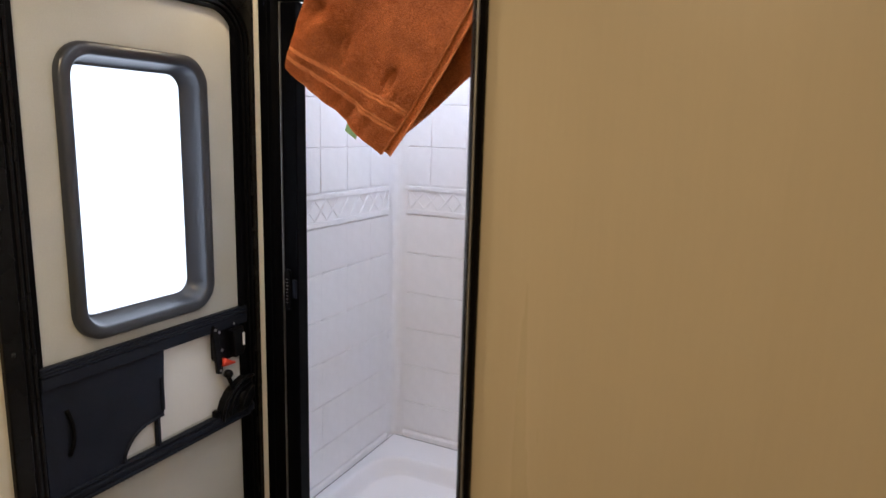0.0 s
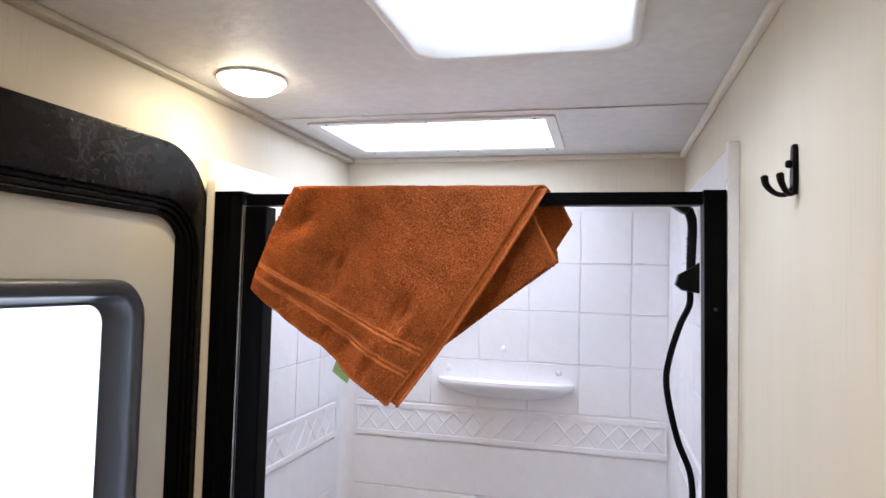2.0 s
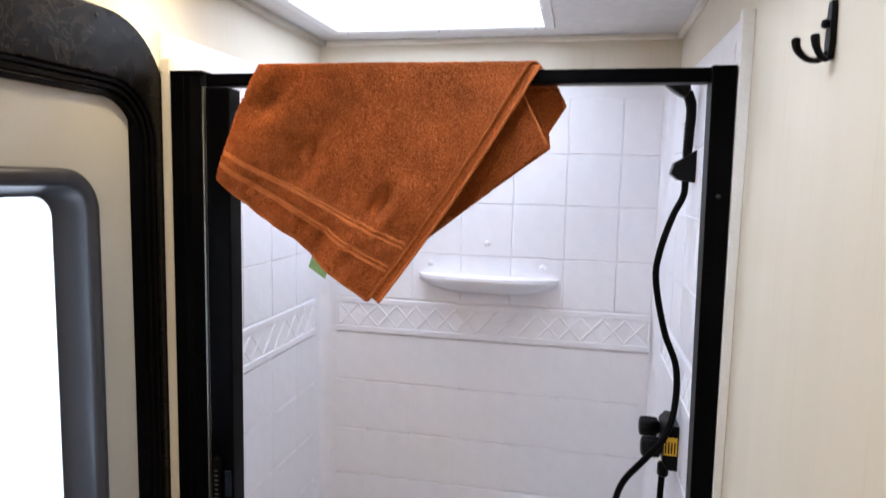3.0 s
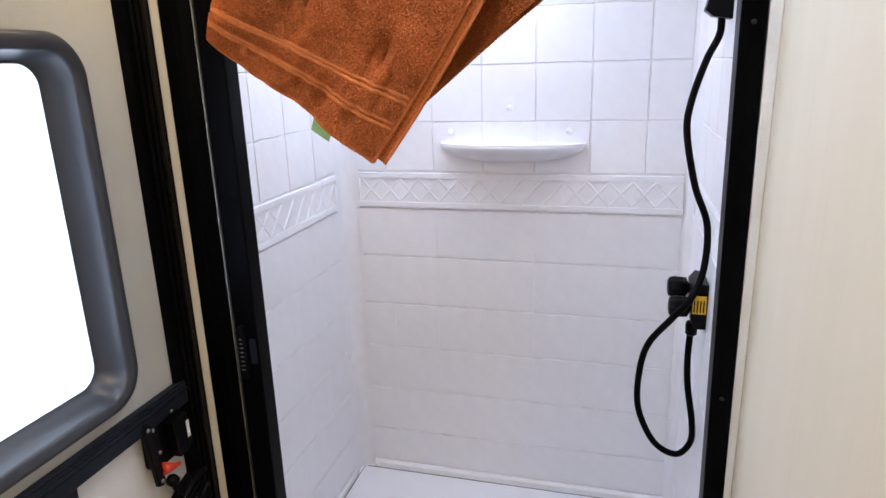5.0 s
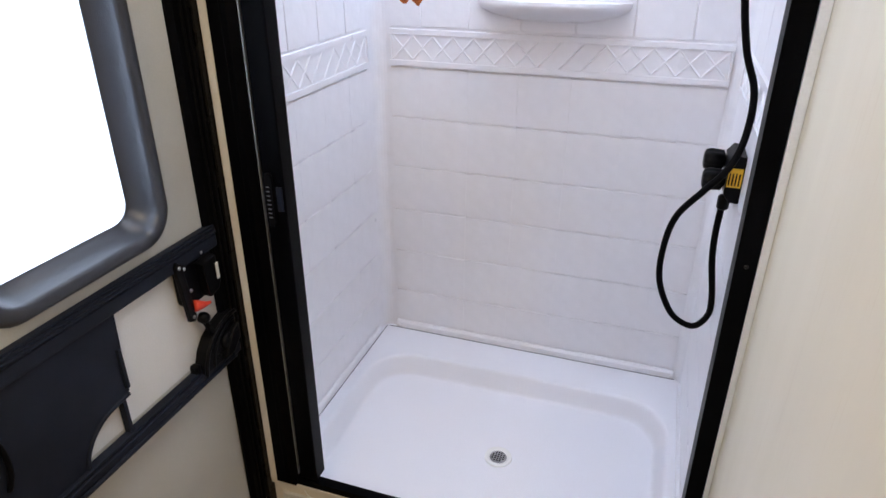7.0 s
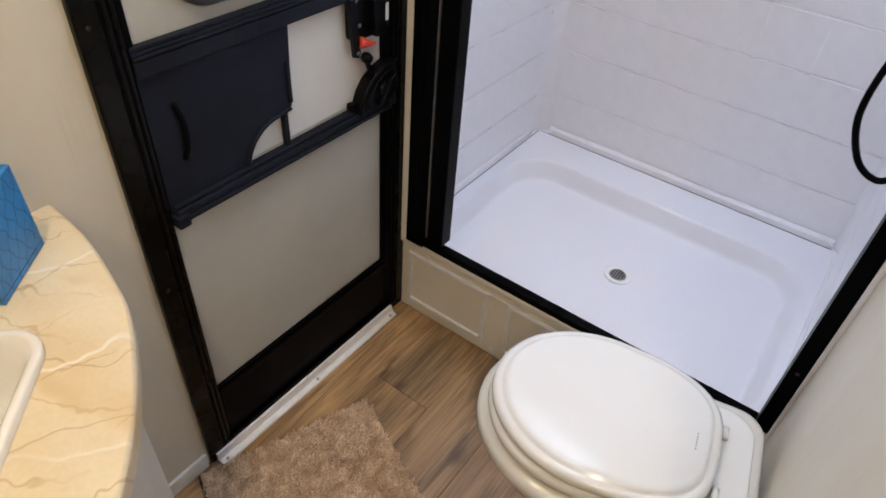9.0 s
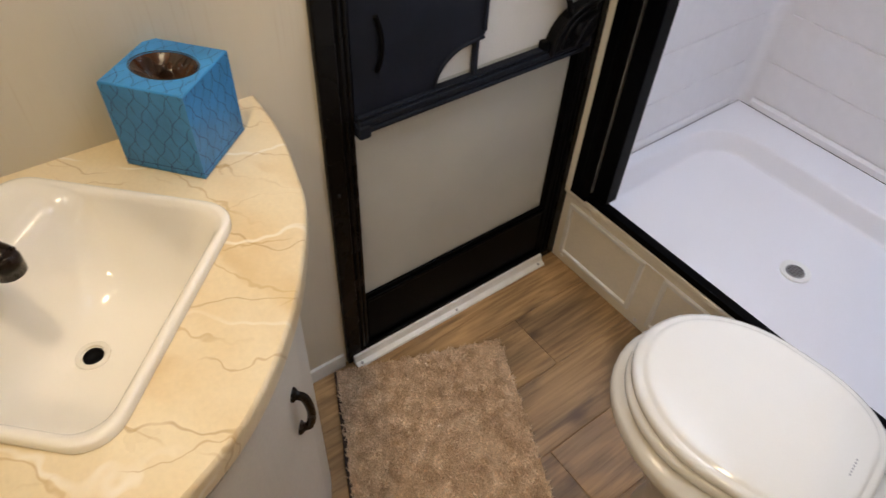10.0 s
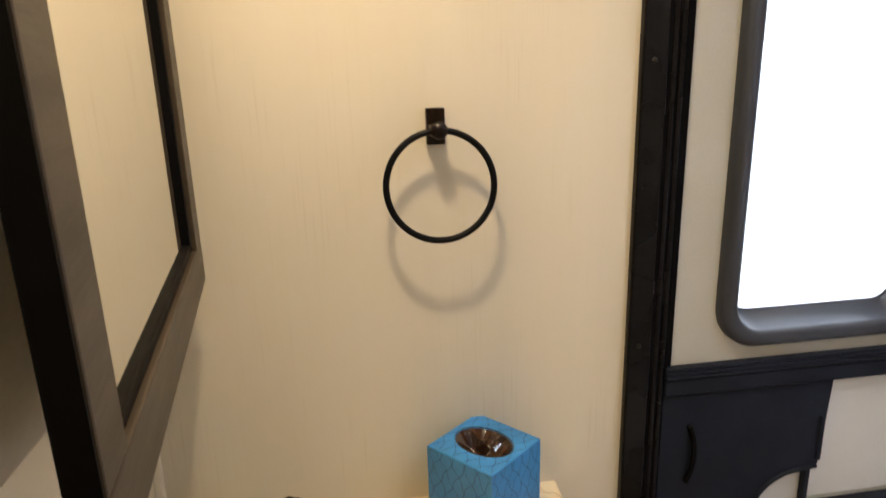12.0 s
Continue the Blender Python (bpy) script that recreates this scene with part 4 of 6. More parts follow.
def shower_frame():
    f = thing("shower_screen", "black aluminium shower screen frame, screen drawn back", "shower door")
    ZB, ZT = 0.270, 1.772
    bm = prism([(0.034, -0.006), (0.072, -0.006), (0.086, 0.004), (0.086, 0.052), (0.034, 0.052)], "z", ZB, ZT, 0.0015)
    cas = part("cassette", bm, BLACK, f, "black screen cassette")
    part("cassette_groove", box(0.058, 0.0605, -0.0068, -0.0055, ZB + 0.004, ZT - 0.004), GASKET, cas)
    part("cassette_cap", box(0.033, 0.0965, -0.007, 0.053, ZT, ZT + 0.004, 0.0015), BLACK, cas)
    for k in range(2):
        part("screen_fold", box(0.0875 + k * 0.0045, 0.0905 + k * 0.0045, 0.006 + 0.004 * k, 0.040, ZB + 0.022, ZT - 0.022), STEEL, f, "pleated grey screen edge" if k == 0 else "")
    bar = part("pull_bar", box(0.0965, 0.142, 0.002, 0.042, ZB + 0.020, ZT - 0.024, 0.003), BLACK, f, "black pull bar of the screen")
    part("pull_handle", prism(rounded(0.103, 0.121, 0.965, 1.075, 0.009), "y", 0.0022, -0.007, 0.002), BLACK_PLASTIC, bar, "oval ribbed pull")
    # Dark ribs coloured pale steel, which stands in for the highlights on them.
    for k in range(8):
        part("grip_rib", box(0.1085, 0.1155, -0.0085, -0.0062, 0.985 + 0.009 * k, 0.9865 + 0.009 * k), STEEL, bar)
    part("catch", box(0.1265, 0.138, -0.003, 0.002, 0.998, 1.048, 0.001), NAVY_PLASTIC, bar)
    part("top_rail", box(0.0970, 0.934, 0.004, 0.034, ZT - 0.022, ZT, 0.002), BLACK, f)
    part("bottom_rail", box(0.0865, 0.952, 0.000, 0.025, ZB - 0.006, ZB + 0.013, 0.002), BLACK, f)
    part("cassette_foot", box(0.033, 0.0863, -0.006, 0.052, ZB - 0.006, ZB - 0.0002, 0.001), BLACK, f)
    post = part("strike_post", prism([(0.953, ZB - 0.006), (0.983, ZB - 0.006), (0.969, ZT + 0.002), (0.9345, ZT + 0.002)], "y", -0.002, 0.040, 0.002), BLACK, f)
    for z in (0.45, 1.02, 1.58):
        screw(post, pose(0.9715 - 0.011 * z, -0.0022, z) @ FACE_NY, 0.0035, SCREW)


shower_frame()


def hand_shower():
    xw = WALL_E - 0.0115
    br = thing("hand_shower", "black hand shower in its wall holder with a long hose", "hand shower")
    part("holder", prism([(xw, 1.600), (xw, 1.668), (xw - 0.018, 1.655), (xw - 0.044, 1.640), (xw - 0.050, 1.618), (xw - 0.036, 1.606)], "y", 0.330, 0.366, 0.003), BLACK_PLASTIC, br, "black wall holder")
    part("handle", tube(smooth_line([(0.957, 0.348, 1.610), (0.958, 0.348, 1.66), (0.960, 0.346, 1.72), (0.959, 0.344, 1.755), (0.950, 0.340, 1.780)], 6),
                        [0.0085] * 6 + [0.0095] * 6 + [0.0100] * 6 + [0.0105] * 7, 14), BLACK_PLASTIC, br, smooth=True)
    for k in range(6):
        part("grip_rib", tube([(0.9585, 0.3475, 1.675 + 0.008 * k), (0.9587, 0.3475, 1.6785 + 0.008 * k)], 0.0106, 14), BLACK_PLASTIC, br, smooth=True)
    part("spray_head", lathe([(0.012, 0.020), (0.024, 0.008), (0.027, -0.004), (0.026, -0.012), (0, -0.013)], pose(0.932, 0.338, 1.792, 0, 35, 0), 24), BLACK_PLASTIC, br, "round spray head", smooth=True)
    hose = [(0.957, 0.348, 1.610), (0.956, 0.349, 1.575), (0.937, 0.350, 1.530), (0.917, 0.350, 1.460), (0.912, 0.350, 1.398), (0.934, 0.350, 1.293),
            (0.962, 0.345, 1.215), (0.960, 0.325, 1.130), (0.938, 0.300, 1.075), (0.905, 0.300, 1.030), (0.862, 0.315, 0.961), (0.848, 0.325, 0.880), (0.853, 0.330, 0.798),
            (0.889, 0.330, 0.724), (0.935, 0.330, 0.701), (0.962, 0.332, 0.730), (0.964, 0.335, 0.776), (0.949, 0.340, 0.868), (0.946, 0.348, 0.933), (0.949, 0.352, 1.005)]
    part("hose", tube(smooth_line(hose, 8), 0.0068, 12), GASKET, br, "black rubber hose", smooth=True)
    v = thing("shower_valve", "black two-knob shower valve with a yellow label", "shower valve")
    body = part("valve_body", prism([(xw, 1.000), (xw, 1.095), (xw - 0.022, 1.098), (xw - 0.034, 1.082), (xw - 0.034, 1.018), (xw - 0.022, 1.000)], "y", 0.322, 0.420, 0.003), BLACK_PLASTIC, v)
    part("warning_label", prism([(xw - 0.032, 1.034), (xw - 0.006, 1.034), (xw - 0.006, 1.073), (xw - 0.032, 1.073)], "y", 0.322, 0.3212), YELLOW, body, "yellow label")
    for k in range(4):
        part("print_bar", box(xw - 0.030 + k * 0.006, xw - 0.0275 + k * 0.006, 0.3205, 0.3211, 1.038, 1.063), BRONZE, body)
    for yy, zz in ((0.345, 1.040), (0.400, 1.064)):
        m = pose(xw - 0.030, yy, zz) @ FACE_NX
        part("knob", lathe([(0.010, 0), (0.012, 0.006), (0.021, 0.010), (0.0225, 0.034), (0.020, 0.044), (0.012, 0.047), (0, 0.047)], m, 40, squash=lambda t: 1 + 0.05 * math.cos(8 * t)), BLACK_PLASTIC, v, smooth=True)
    part("hose_nut", lathe([(0.009, 0), (0.012, 0.003), (0.012, 0.026), (0.009, 0.030)], pose(0.949, 0.352, 0.976), 16), BLACK_PLASTIC, v, smooth=True)


hand_shower()


def towel():
    t = thing("bath_towel", "rust-orange terry bath towel folded over the shower rail", "towel")
    TL, TR, BR, BL = (Vector(p) for p in ((0.210, 0, 1.783), (0.664, 0, 1.781), (0.405, 0, 1.388), (0.133, 0, 1.589)))

    def front(s, r, layer=0):
        """s: along the hem 0..1, r: 0 at the hem, 1 on the rail."""
        p = (BL.lerp(BR, s)).lerp(TL.lerp(TR, s), r)
        fold = 0.008 * math.sin(9.0 * s + 2.5 * r) * (1 - r) + 0.005 * math.sin(17 * s - 5 * r + 1) * (1 - r) ** 0.7
        q = noise.noise(Vector((s * 3, r * 3, 3.1))) * 0.010 * (1 - 0.8 * r)
        edge = 0.006 * min(s, 1 - s, r + 0.02) ** 0.5
        y = -0.014 - 0.003 * (1 - r) ** 0.6 - fold - q - edge + layer * 0.010
        bow = 0.008 * math.sin(math.pi * r) * (0.5 - s) * 2
        dent = sum(d * math.exp(-((s - a) / w) ** 2 - ((r - b) / (2.2 * w)) ** 2) for a, b, w, d in ((0.36, 0.46, 0.034, 0.034), (0.40, 0.34, 0.030, 0.022), (0.78, 0.34, 0.036, 0.034), (0.88, 0.26, 0.032, 0.010), (0.20, 0.08, 0.035, 0.015), (0.34, 0.07, 0.030, 0.014), (0.50, 0.07, 0.030, 0.014), (0.62, 0.09, 0.032, 0.014), (0.12, 0.70, 0.05, 0.012), (0.80, 0.09, 0.035, 0.013)))
        y += dent
        return Vector((p.x - bow + layer * 0.016, y, p.z + 0.0012 * math.sin(14 * s + 1) * (1 - r) - layer * 0.004))

    def sheet(fn, ns, nr, thick, rough=0.0007, inward=lambda p: Vector((0, 1, 0))):
        bm = bmesh.new()
        face, rear = [], []
        for j in range(nr + 1):
            row, behind = [], []
            for i in range(ns + 1):
                p = fn(i / ns, j / nr)
                p.y += rough * noise.noise(p * 260) + 0.0012 * noise.noise(p * 70)
                row.append(bm.verts.new(p))
                behind.append(bm.verts.new(p + inward(p) * thick))
            face.append(row)
            rear.append(behind)
        for g in (face, rear):
            for j in range(nr):
                for i in range(ns):
                    bm.faces.new((g[j][i], g[j][i + 1], g[j + 1][i + 1], g[j + 1][i]))
        for i in range(ns):
            for j in (0, nr):
                bm.faces.new((face[j][i], face[j][i + 1], rear[j][i + 1], rear[j][i]))
        for j in range(nr):
            for i in (0, ns):
                bm.faces.new((face[j][i], face[j + 1][i], rear[j + 1][i], rear[j][i]))
        return bm

    part("front_fold", sheet(lambda s, r: front(s, r), 150, 130, 0.004, 0.0016), TOWEL_M, t, smooth=True)
    part("under_fold", sheet(lambda s, r: front(s, r, 1), 60, 60, 0.004), TOWEL_M, t, smooth=True)

    # saddle over the rail
    def over(s, a):
        p = TL.lerp(TR, s)
        ang = math.pi * a
        wob = 0.0015 * math.sin(20 * s)
        return Vector((p.x + 0.022 * a * s, 0.019 - 0.036 * math.cos(ang), p.z - 0.006 + (0.010 + wob) * math.sin(ang)))
    part("saddle", sheet(over, 90, 14, 0.004, 0.0012, lambda p: (Vector((p.x, 0.019, p.z - 0.012)) - p).normalized()), TOWEL_M, t, smooth=True)

    # the half that hangs behind the rail
    EDGE = [Vector((x, 0, z)) for x, z in ((0.690, 1.776), (0.708, 1.750), (0.722, 1.722), (0.694, 1.678), (0.697, 1.652))]
    def back(s, r):
        left = Vector((0.400, 0, 1.424)).lerp(Vector((0.235, 0, 1.776)), r)
        q = 4 * (1 - r)
        k = min(int(q), 3)
        right = EDGE[k].lerp(EDGE[k + 1], q - k)
        p = left.lerp(right, s)
        return Vector((p.x, 0.052 + 0.018 * (1 - s) * (1 - r) ** 0.5 + 0.010 * math.sin(7 * s + 3 * r) * (1 - r) + 0.02 * (1 - r) * s, p.z))
    part("back_fold", sheet(back, 90, 60, 0.005, 0.0012), TOWEL_M, t, smooth=True)
    # inner turn of the cloth between the two halves
    cTL, cTR, cBR, cBL = (Vector(p) for p in ((0.560, 0, 1.774), (0.632, 0, 1.774), (0.694, 0, 1.654), (0.475, 0, 1.486)))
    def inner(s, r):
        p = (cBL.lerp(cBR, s)).lerp(cTL.lerp(cTR, s), r)
        return Vector((p.x, 0.034 + 0.018 * (1 - s) * (1 - r) ** 0.5 + 0.010 * (1 - r) + 0.008 * math.sin(5 * s + 2 * r), p.z))
    part("inner_fold", sheet(inner, 60, 50, 0.004, 0.0012), TOWEL_M, t, smooth=True)

    # terry loops standing out of the cloth
    rnd = random.Random(9)
    def loops(name, fn, count, out, keep=lambda s, r: True):
        vs, fs = [], []
        for k in range(count):
            s, r = rnd.random(), rnd.random()
            if not keep(s, r):
                continue
            p = fn(s, r)
            p.y += out * 0.001
            tip = p + Vector((rnd.uniform(-0.0022, 0.0022), out * rnd.uniform(0.0015, 0.0030), rnd.uniform(-0.0036, 0.0004)))
            w, g, i = rnd.uniform(0.0009, 0.0015), rnd.random() * 6.28, len(vs)
            vs += [p + Vector((w * math.cos(g + q), 0, w * math.sin(g + q))) for q in (0, 2.09, 4.19)] + [tip]
            fs += [(i, i + 1, i + 3), (i + 1, i + 2, i + 3), (i + 2, i, i + 3)]
        me = bpy.data.meshes.new(name)
        me.from_pydata(vs, [], fs)
        me.materials.append(TOWEL_M)
        ob = new(name, me)
        ob.parent = t
        tagged(ob, "dense terry loops", kind="stuff")
    plain = lambda s, r: not (0.115 < r < 0.155 or 0.215 < r < 0.255)
    loops("terry_fuzz", lambda s, r: front(s, r) + Vector((0, -0.002, 0)), 52000, -1, plain)
    loops("terry_fuzz", lambda s, r: back(s, r) + Vector((0, -0.002, 0)), 14000, -1, lambda s, r: s > 0.35)
    loops("terry_fuzz", lambda s, r: inner(s, r) + Vector((0, -0.002, 0)), 9000, -1)

    # woven borders and hems that follow the cloth
    def strip(name, path, w, label=""):
        part(name, tube(path, w, 6), TOWEL_BAND, t, label, smooth=True)
    for r0 in (0.125, 0.145, 0.225, 0.245):
        strip("woven_border", [front(i / 90, r0) + Vector((0, -0.0012, 0.0012 * math.sin(i * 1.9))) for i in range(1, 90)], 0.0038, "raised twisted border")
    strip("hem", [front(i / 60, 0.0) + Vector((0, -0.001, 0)) for i in range(61)], 0.0030)
    strip("hem", [front(1.0, i / 50) + Vector((0, -0.001, 0)) for i in range(51)], 0.0030)
    strip("hem", [front(1.0, i / 50, 1) + Vector((0, -0.001, 0)) for i in range(51)], 0.0030)
    strip("hem", [inner(1.0, i / 20) + Vector((0, -0.002, 0)) for i in range(21)], 0.003)
    part("care_tag", prism([(0.306, 1.476), (0.336, 1.452), (0.324, 1.420), (0.294, 1.440)], "y", -0.0035, -0.0020), TAG, t, "small green tag")
    return t


towel()


def robe_hook():
    h = thing("robe_hook", "black double robe hook on the cream wall", "hook")
    y, x = -0.325, WALL_E
    base = [(y + dy, z) for dy, z in ((-0.006, 1.722), (0.006, 1.722), (0.0075, 1.738), (0.007, 1.770), (0.0045, 1.779), (-0.0045, 1.779), (-0.007, 1.770), (-0.0075, 1.738))]
    part("back_plate", prism(base, "x", x - 0.0002, x - 0.006, 0.002), BLACK_PLASTIC, h)
    part("plate_knob", lathe([(0.0042, 0), (0.0048, 0.003), (0.0036, 0.006), (0, 0.0065)], pose(x - 0.006, y, 1.757) @ FACE_NX, 14), BLACK_PLASTIC, h, smooth=True)
    for dy, reach in ((0.009, 0.030), (-0.008, 0.018)):
        pts = smooth_line([(x - 0.004, y, 1.731), (x - reach * 0.35, y + dy * 0.3, 1.723), (x - reach * 0.7, y + dy * 0.8, 1.725), (x - reach, y + dy, 1.735), (x - reach - 0.002, y + dy * 1.05, 1.746)], 5)
        part("prong", tube(pts, [0.0029] * 10 + [0.0030 + 0.00015 * k for k in range(9)] + [0.0044, 0.0030], 12), BLACK_PLASTIC, h, smooth=True)


robe_hook()


# ---- vanity corner ----
C_TOP = 0.802
EDGE = smooth_line([(0.0, -0.768, 0), (0.10, -0.776, 0), (0.190, -0.797, 0), (0.268, -0.824, 0), (0.386, -0.899, 0), (0.478, -0.990, 0), (0.528, -1.085, 0), (0.556, -1.20, 0), (0.565, WALL_S, 0)], 6)


def inset(points, d):
    out = []
    for i, p in enumerate(points):
        a, b = points[max(i - 1, 0)], points[min(i + 1, len(points) - 1)]
        t = (b - a).normalized()
        out.append((max(p.x + t.y * d, 0.0), max(p.y - t.x * d, WALL_S)))
    return out


def cut_counter():
    """A curved corner worktop with a rounded edge and a hole for the sink."""
    c = thing("vanity_countertop", "cream marble-look corner countertop with a curved edge", "countertop")
    rows = []
    for d, z in ((0.004, C_TOP), (0.001, C_TOP - 0.002), (0.0, C_TOP - 0.007), (0.0, C_TOP - 0.028), (0.002, C_TOP - 0.034)):
        rows.append([(x, y, z) for x, y in inset(EDGE, d)])
    bm = bmesh.new()
    vs = [[bm.verts.new(p) for p in r] for r in rows]
    for r0, r1 in zip(vs, vs[1:]):
        for k in range(len(r0) - 1):
            bm.faces.new((r0[k], r0[k + 1], r1[k + 1], r1[k]))
    part("edge_band", bm, COUNTER, c, smooth=True)
    outline = inset(EDGE, 0.004) + [(0.0005, WALL_S + 0.0005)]
    hole = [sink_place(u, v) for u, v in rounded(-0.152, 0.152, -0.139, 0.141, 0.034, 6)]
    # top sheet: fan from the hole outwards
    bm = bmesh.new()
    cx, cy = SINK_C
    def cast(ang):
        """Where a ray from the sink's middle meets the outline."""
        d = Vector((math.cos(ang), math.sin(ang)))
        best = None
        for i in range(len(outline)):
            a, b = Vector(outline[i]), Vector(outline[(i + 1) % len(outline)])
            e = b - a
            den = d.x * e.y - d.y * e.x
            if abs(den) < 1e-9:
                continue
            w = a - Vector((cx, cy))
            t, s = (w.x * e.y - w.y * e.x) / den, (w.x * d.y - w.y * d.x) / den
            if t > 0 and -1e-6 <= s <= 1 + 1e-6 and (best is None or t > best):
                best = t
        return (cx + d.x * best, cy + d.y * best)
    angles = sorted(set([math.atan2(y - cy, x - cx) for x, y in outline] + [math.atan2(y - cy, x - cx) for x, y in hole]))
    def cast_hole(ang):
        d = Vector((math.cos(ang), math.sin(ang)))
        for i in range(len(hole)):
            a, b = Vector(hole[i]), Vector(hole[(i + 1) % len(hole)])
            e = b - a
            den = d.x * e.y - d.y * e.x
            if abs(den) < 1e-9:
                continue
            w = a - Vector((cx, cy))
            t, s = (w.x * e.y - w.y * e.x) / den, (w.x * d.y - w.y * d.x) / den
            if t > 0 and -1e-6 <= s <= 1 + 1e-6:
                return (cx + d.x * t, cy + d.y * t)
        return hole[0]
    oi = [[bm.verts.new((*cast(a), C_TOP)), bm.verts.new((*cast_hole(a), C_TOP)), bm.verts.new((*cast_hole(a), C_TOP - 0.034)), bm.verts.new((*cast(a), C_TOP - 0.034))] for a in angles]
    for k in range(len(oi)):
        p, q = oi[k], oi[(k + 1) % len(oi)]
        bm.faces.new((p[0], q[0], q[1], p[1]))
        bm.faces.new((p[1], q[1], q[2], p[2]))
        bm.faces.new((p[2], q[2], q[3], p[3]))
    part("worktop", bm, COUNTER, c)
    return c


SINK_C = (0.232, -1.112)


def sink_place(u, v):
    """u: along the front of the sink, v: from the tap to the front."""
    q = math.sqrt(0.5)
    return (SINK_C[0] + q * u + q * v, SINK_C[1] - q * u + q * v)


cut_counter()


def sink():
    s = thing("corner_sink", "ivory-white rectangular drop-in sink with rounded corners", "sink")
    def row(u0, u1, v0, v1, r, z):
        return [(*sink_place(u, v), z) for u, v in rounded(u0, u1, v0, v1, r, 8)]
    Z = C_TOP
    rows = [row(-0.163, 0.163, -0.150, 0.152, 0.040, Z + 0.0005), row(-0.163, 0.163, -0.150, 0.152, 0.040, Z + 0.009), row(-0.161, 0.161, -0.148, 0.150, 0.039, Z + 0.012),
            row(-0.156, 0.156, -0.143, 0.145, 0.036, Z + 0.0125), row(-0.153, 0.153, -0.138, 0.142, 0.034, Z + 0.010), row(-0.151, 0.151, -0.096, 0.140, 0.034, Z + 0.008),
            row(-0.147, 0.147, -0.078, 0.136, 0.036, Z + 0.003), row(-0.142, 0.142, -0.070, 0.131, 0.040, Z - 0.012), row(-0.118, 0.118, -0.046, 0.108, 0.050, Z - 0.078),
            row(-0.098, 0.098, -0.030, 0.092, 0.050, Z - 0.100), row(-0.065, 0.065, -0.012, 0.066, 0.036, Z - 0.110), row(-0.0125, 0.0125, -0.004, 0.020, 0.0118, Z - 0.1135)]
    part("basin", loft(rows, False), SINK, s, smooth=True)
    x, y = sink_place(0.0, 0.008)
    part("drain", lathe([(0.014, -0.008), (0.0135, -0.0025), (0.011, -0.003), (0.011, -0.018), (0, -0.018)], pose(x, y, Z - 0.1115), 24), GASKET, s, "dark open drain hole", smooth=True)
    turn = [2 * math.pi * k / 28 for k in range(28)]
    part("drain_ring", ring([(x + 0.0200 * math.cos(q), y + 0.0200 * math.sin(q)) for q in turn], [(x + 0.0138 * math.cos(q), y + 0.0138 * math.sin(q)) for q in turn], "z", Z - 0.1170, Z - 0.1105, 0.001),
         DISH, s, "ivory drain ring", smooth=True)
    return s


sink()


def faucet():
    f = thing("sink_faucet", "oil-rubbed bronze two-handle faucet on the sink rim", "faucet")
    z = C_TOP + 0.012
    base = [(*sink_place(u, v), 0) for u, v in rounded(-0.072, 0.072, -0.140, -0.096, 0.021, 6)]
    rows = [[(x, y, z) for x, y, _ in base], [(x, y, z + 0.012) for x, y, _ in base],
            [(*sink_place(u, v), z + 0.018) for u, v in rounded(-0.067, 0.067, -0.135, -0.101, 0.016, 6)]]
    part("base_plate", loft(rows), BRONZE, f, smooth=False)
    for u in (-0.049, 0.049):
        x, y = sink_place(u, -0.111)
        part("handle_collar", lathe([(0.020, 0), (0.018, 0.014), (0.015, 0.022), (0.015, 0.030)], pose(x, y, z + 0.014), 20), BRONZE, f, smooth=True)
        part("handle", lathe([(0.015, 0), (0.0205, 0.004), (0.0225, 0.024), (0.0235, 0.040), (0.021, 0.046), (0.012, 0.048), (0, 0.0485)], pose(x, y, z + 0.038), 48,
                             squash=lambda t: 1 + 0.055 * math.cos(8 * t)), BRONZE, f, "fluted bronze knob handle")
    pts = [sink_place(0, v) for v in (-0.128, -0.118, -0.098, -0.070, -0.040, -0.026)]
    hs = [0.006, 0.024, 0.037, 0.042, 0.041, 0.036]
    line = smooth_line([(x, y, z + h) for (x, y), h in zip(pts, hs)], 5)
    n = len(line)
    part("spout", tube(line, [0.020 - 0.003 * min(1, 1.4 * i / n) for i in range(n)], 14), BRONZE, f, smooth=True)
    x, y = sink_place(0, -0.029)
    part("aerator", lathe([(0.016, -0.004), (0.0165, 0.014), (0.014, 0.022), (0, 0.024)], pose(x, y, z + 0.024), 18), BRONZE, f, smooth=True)


faucet()


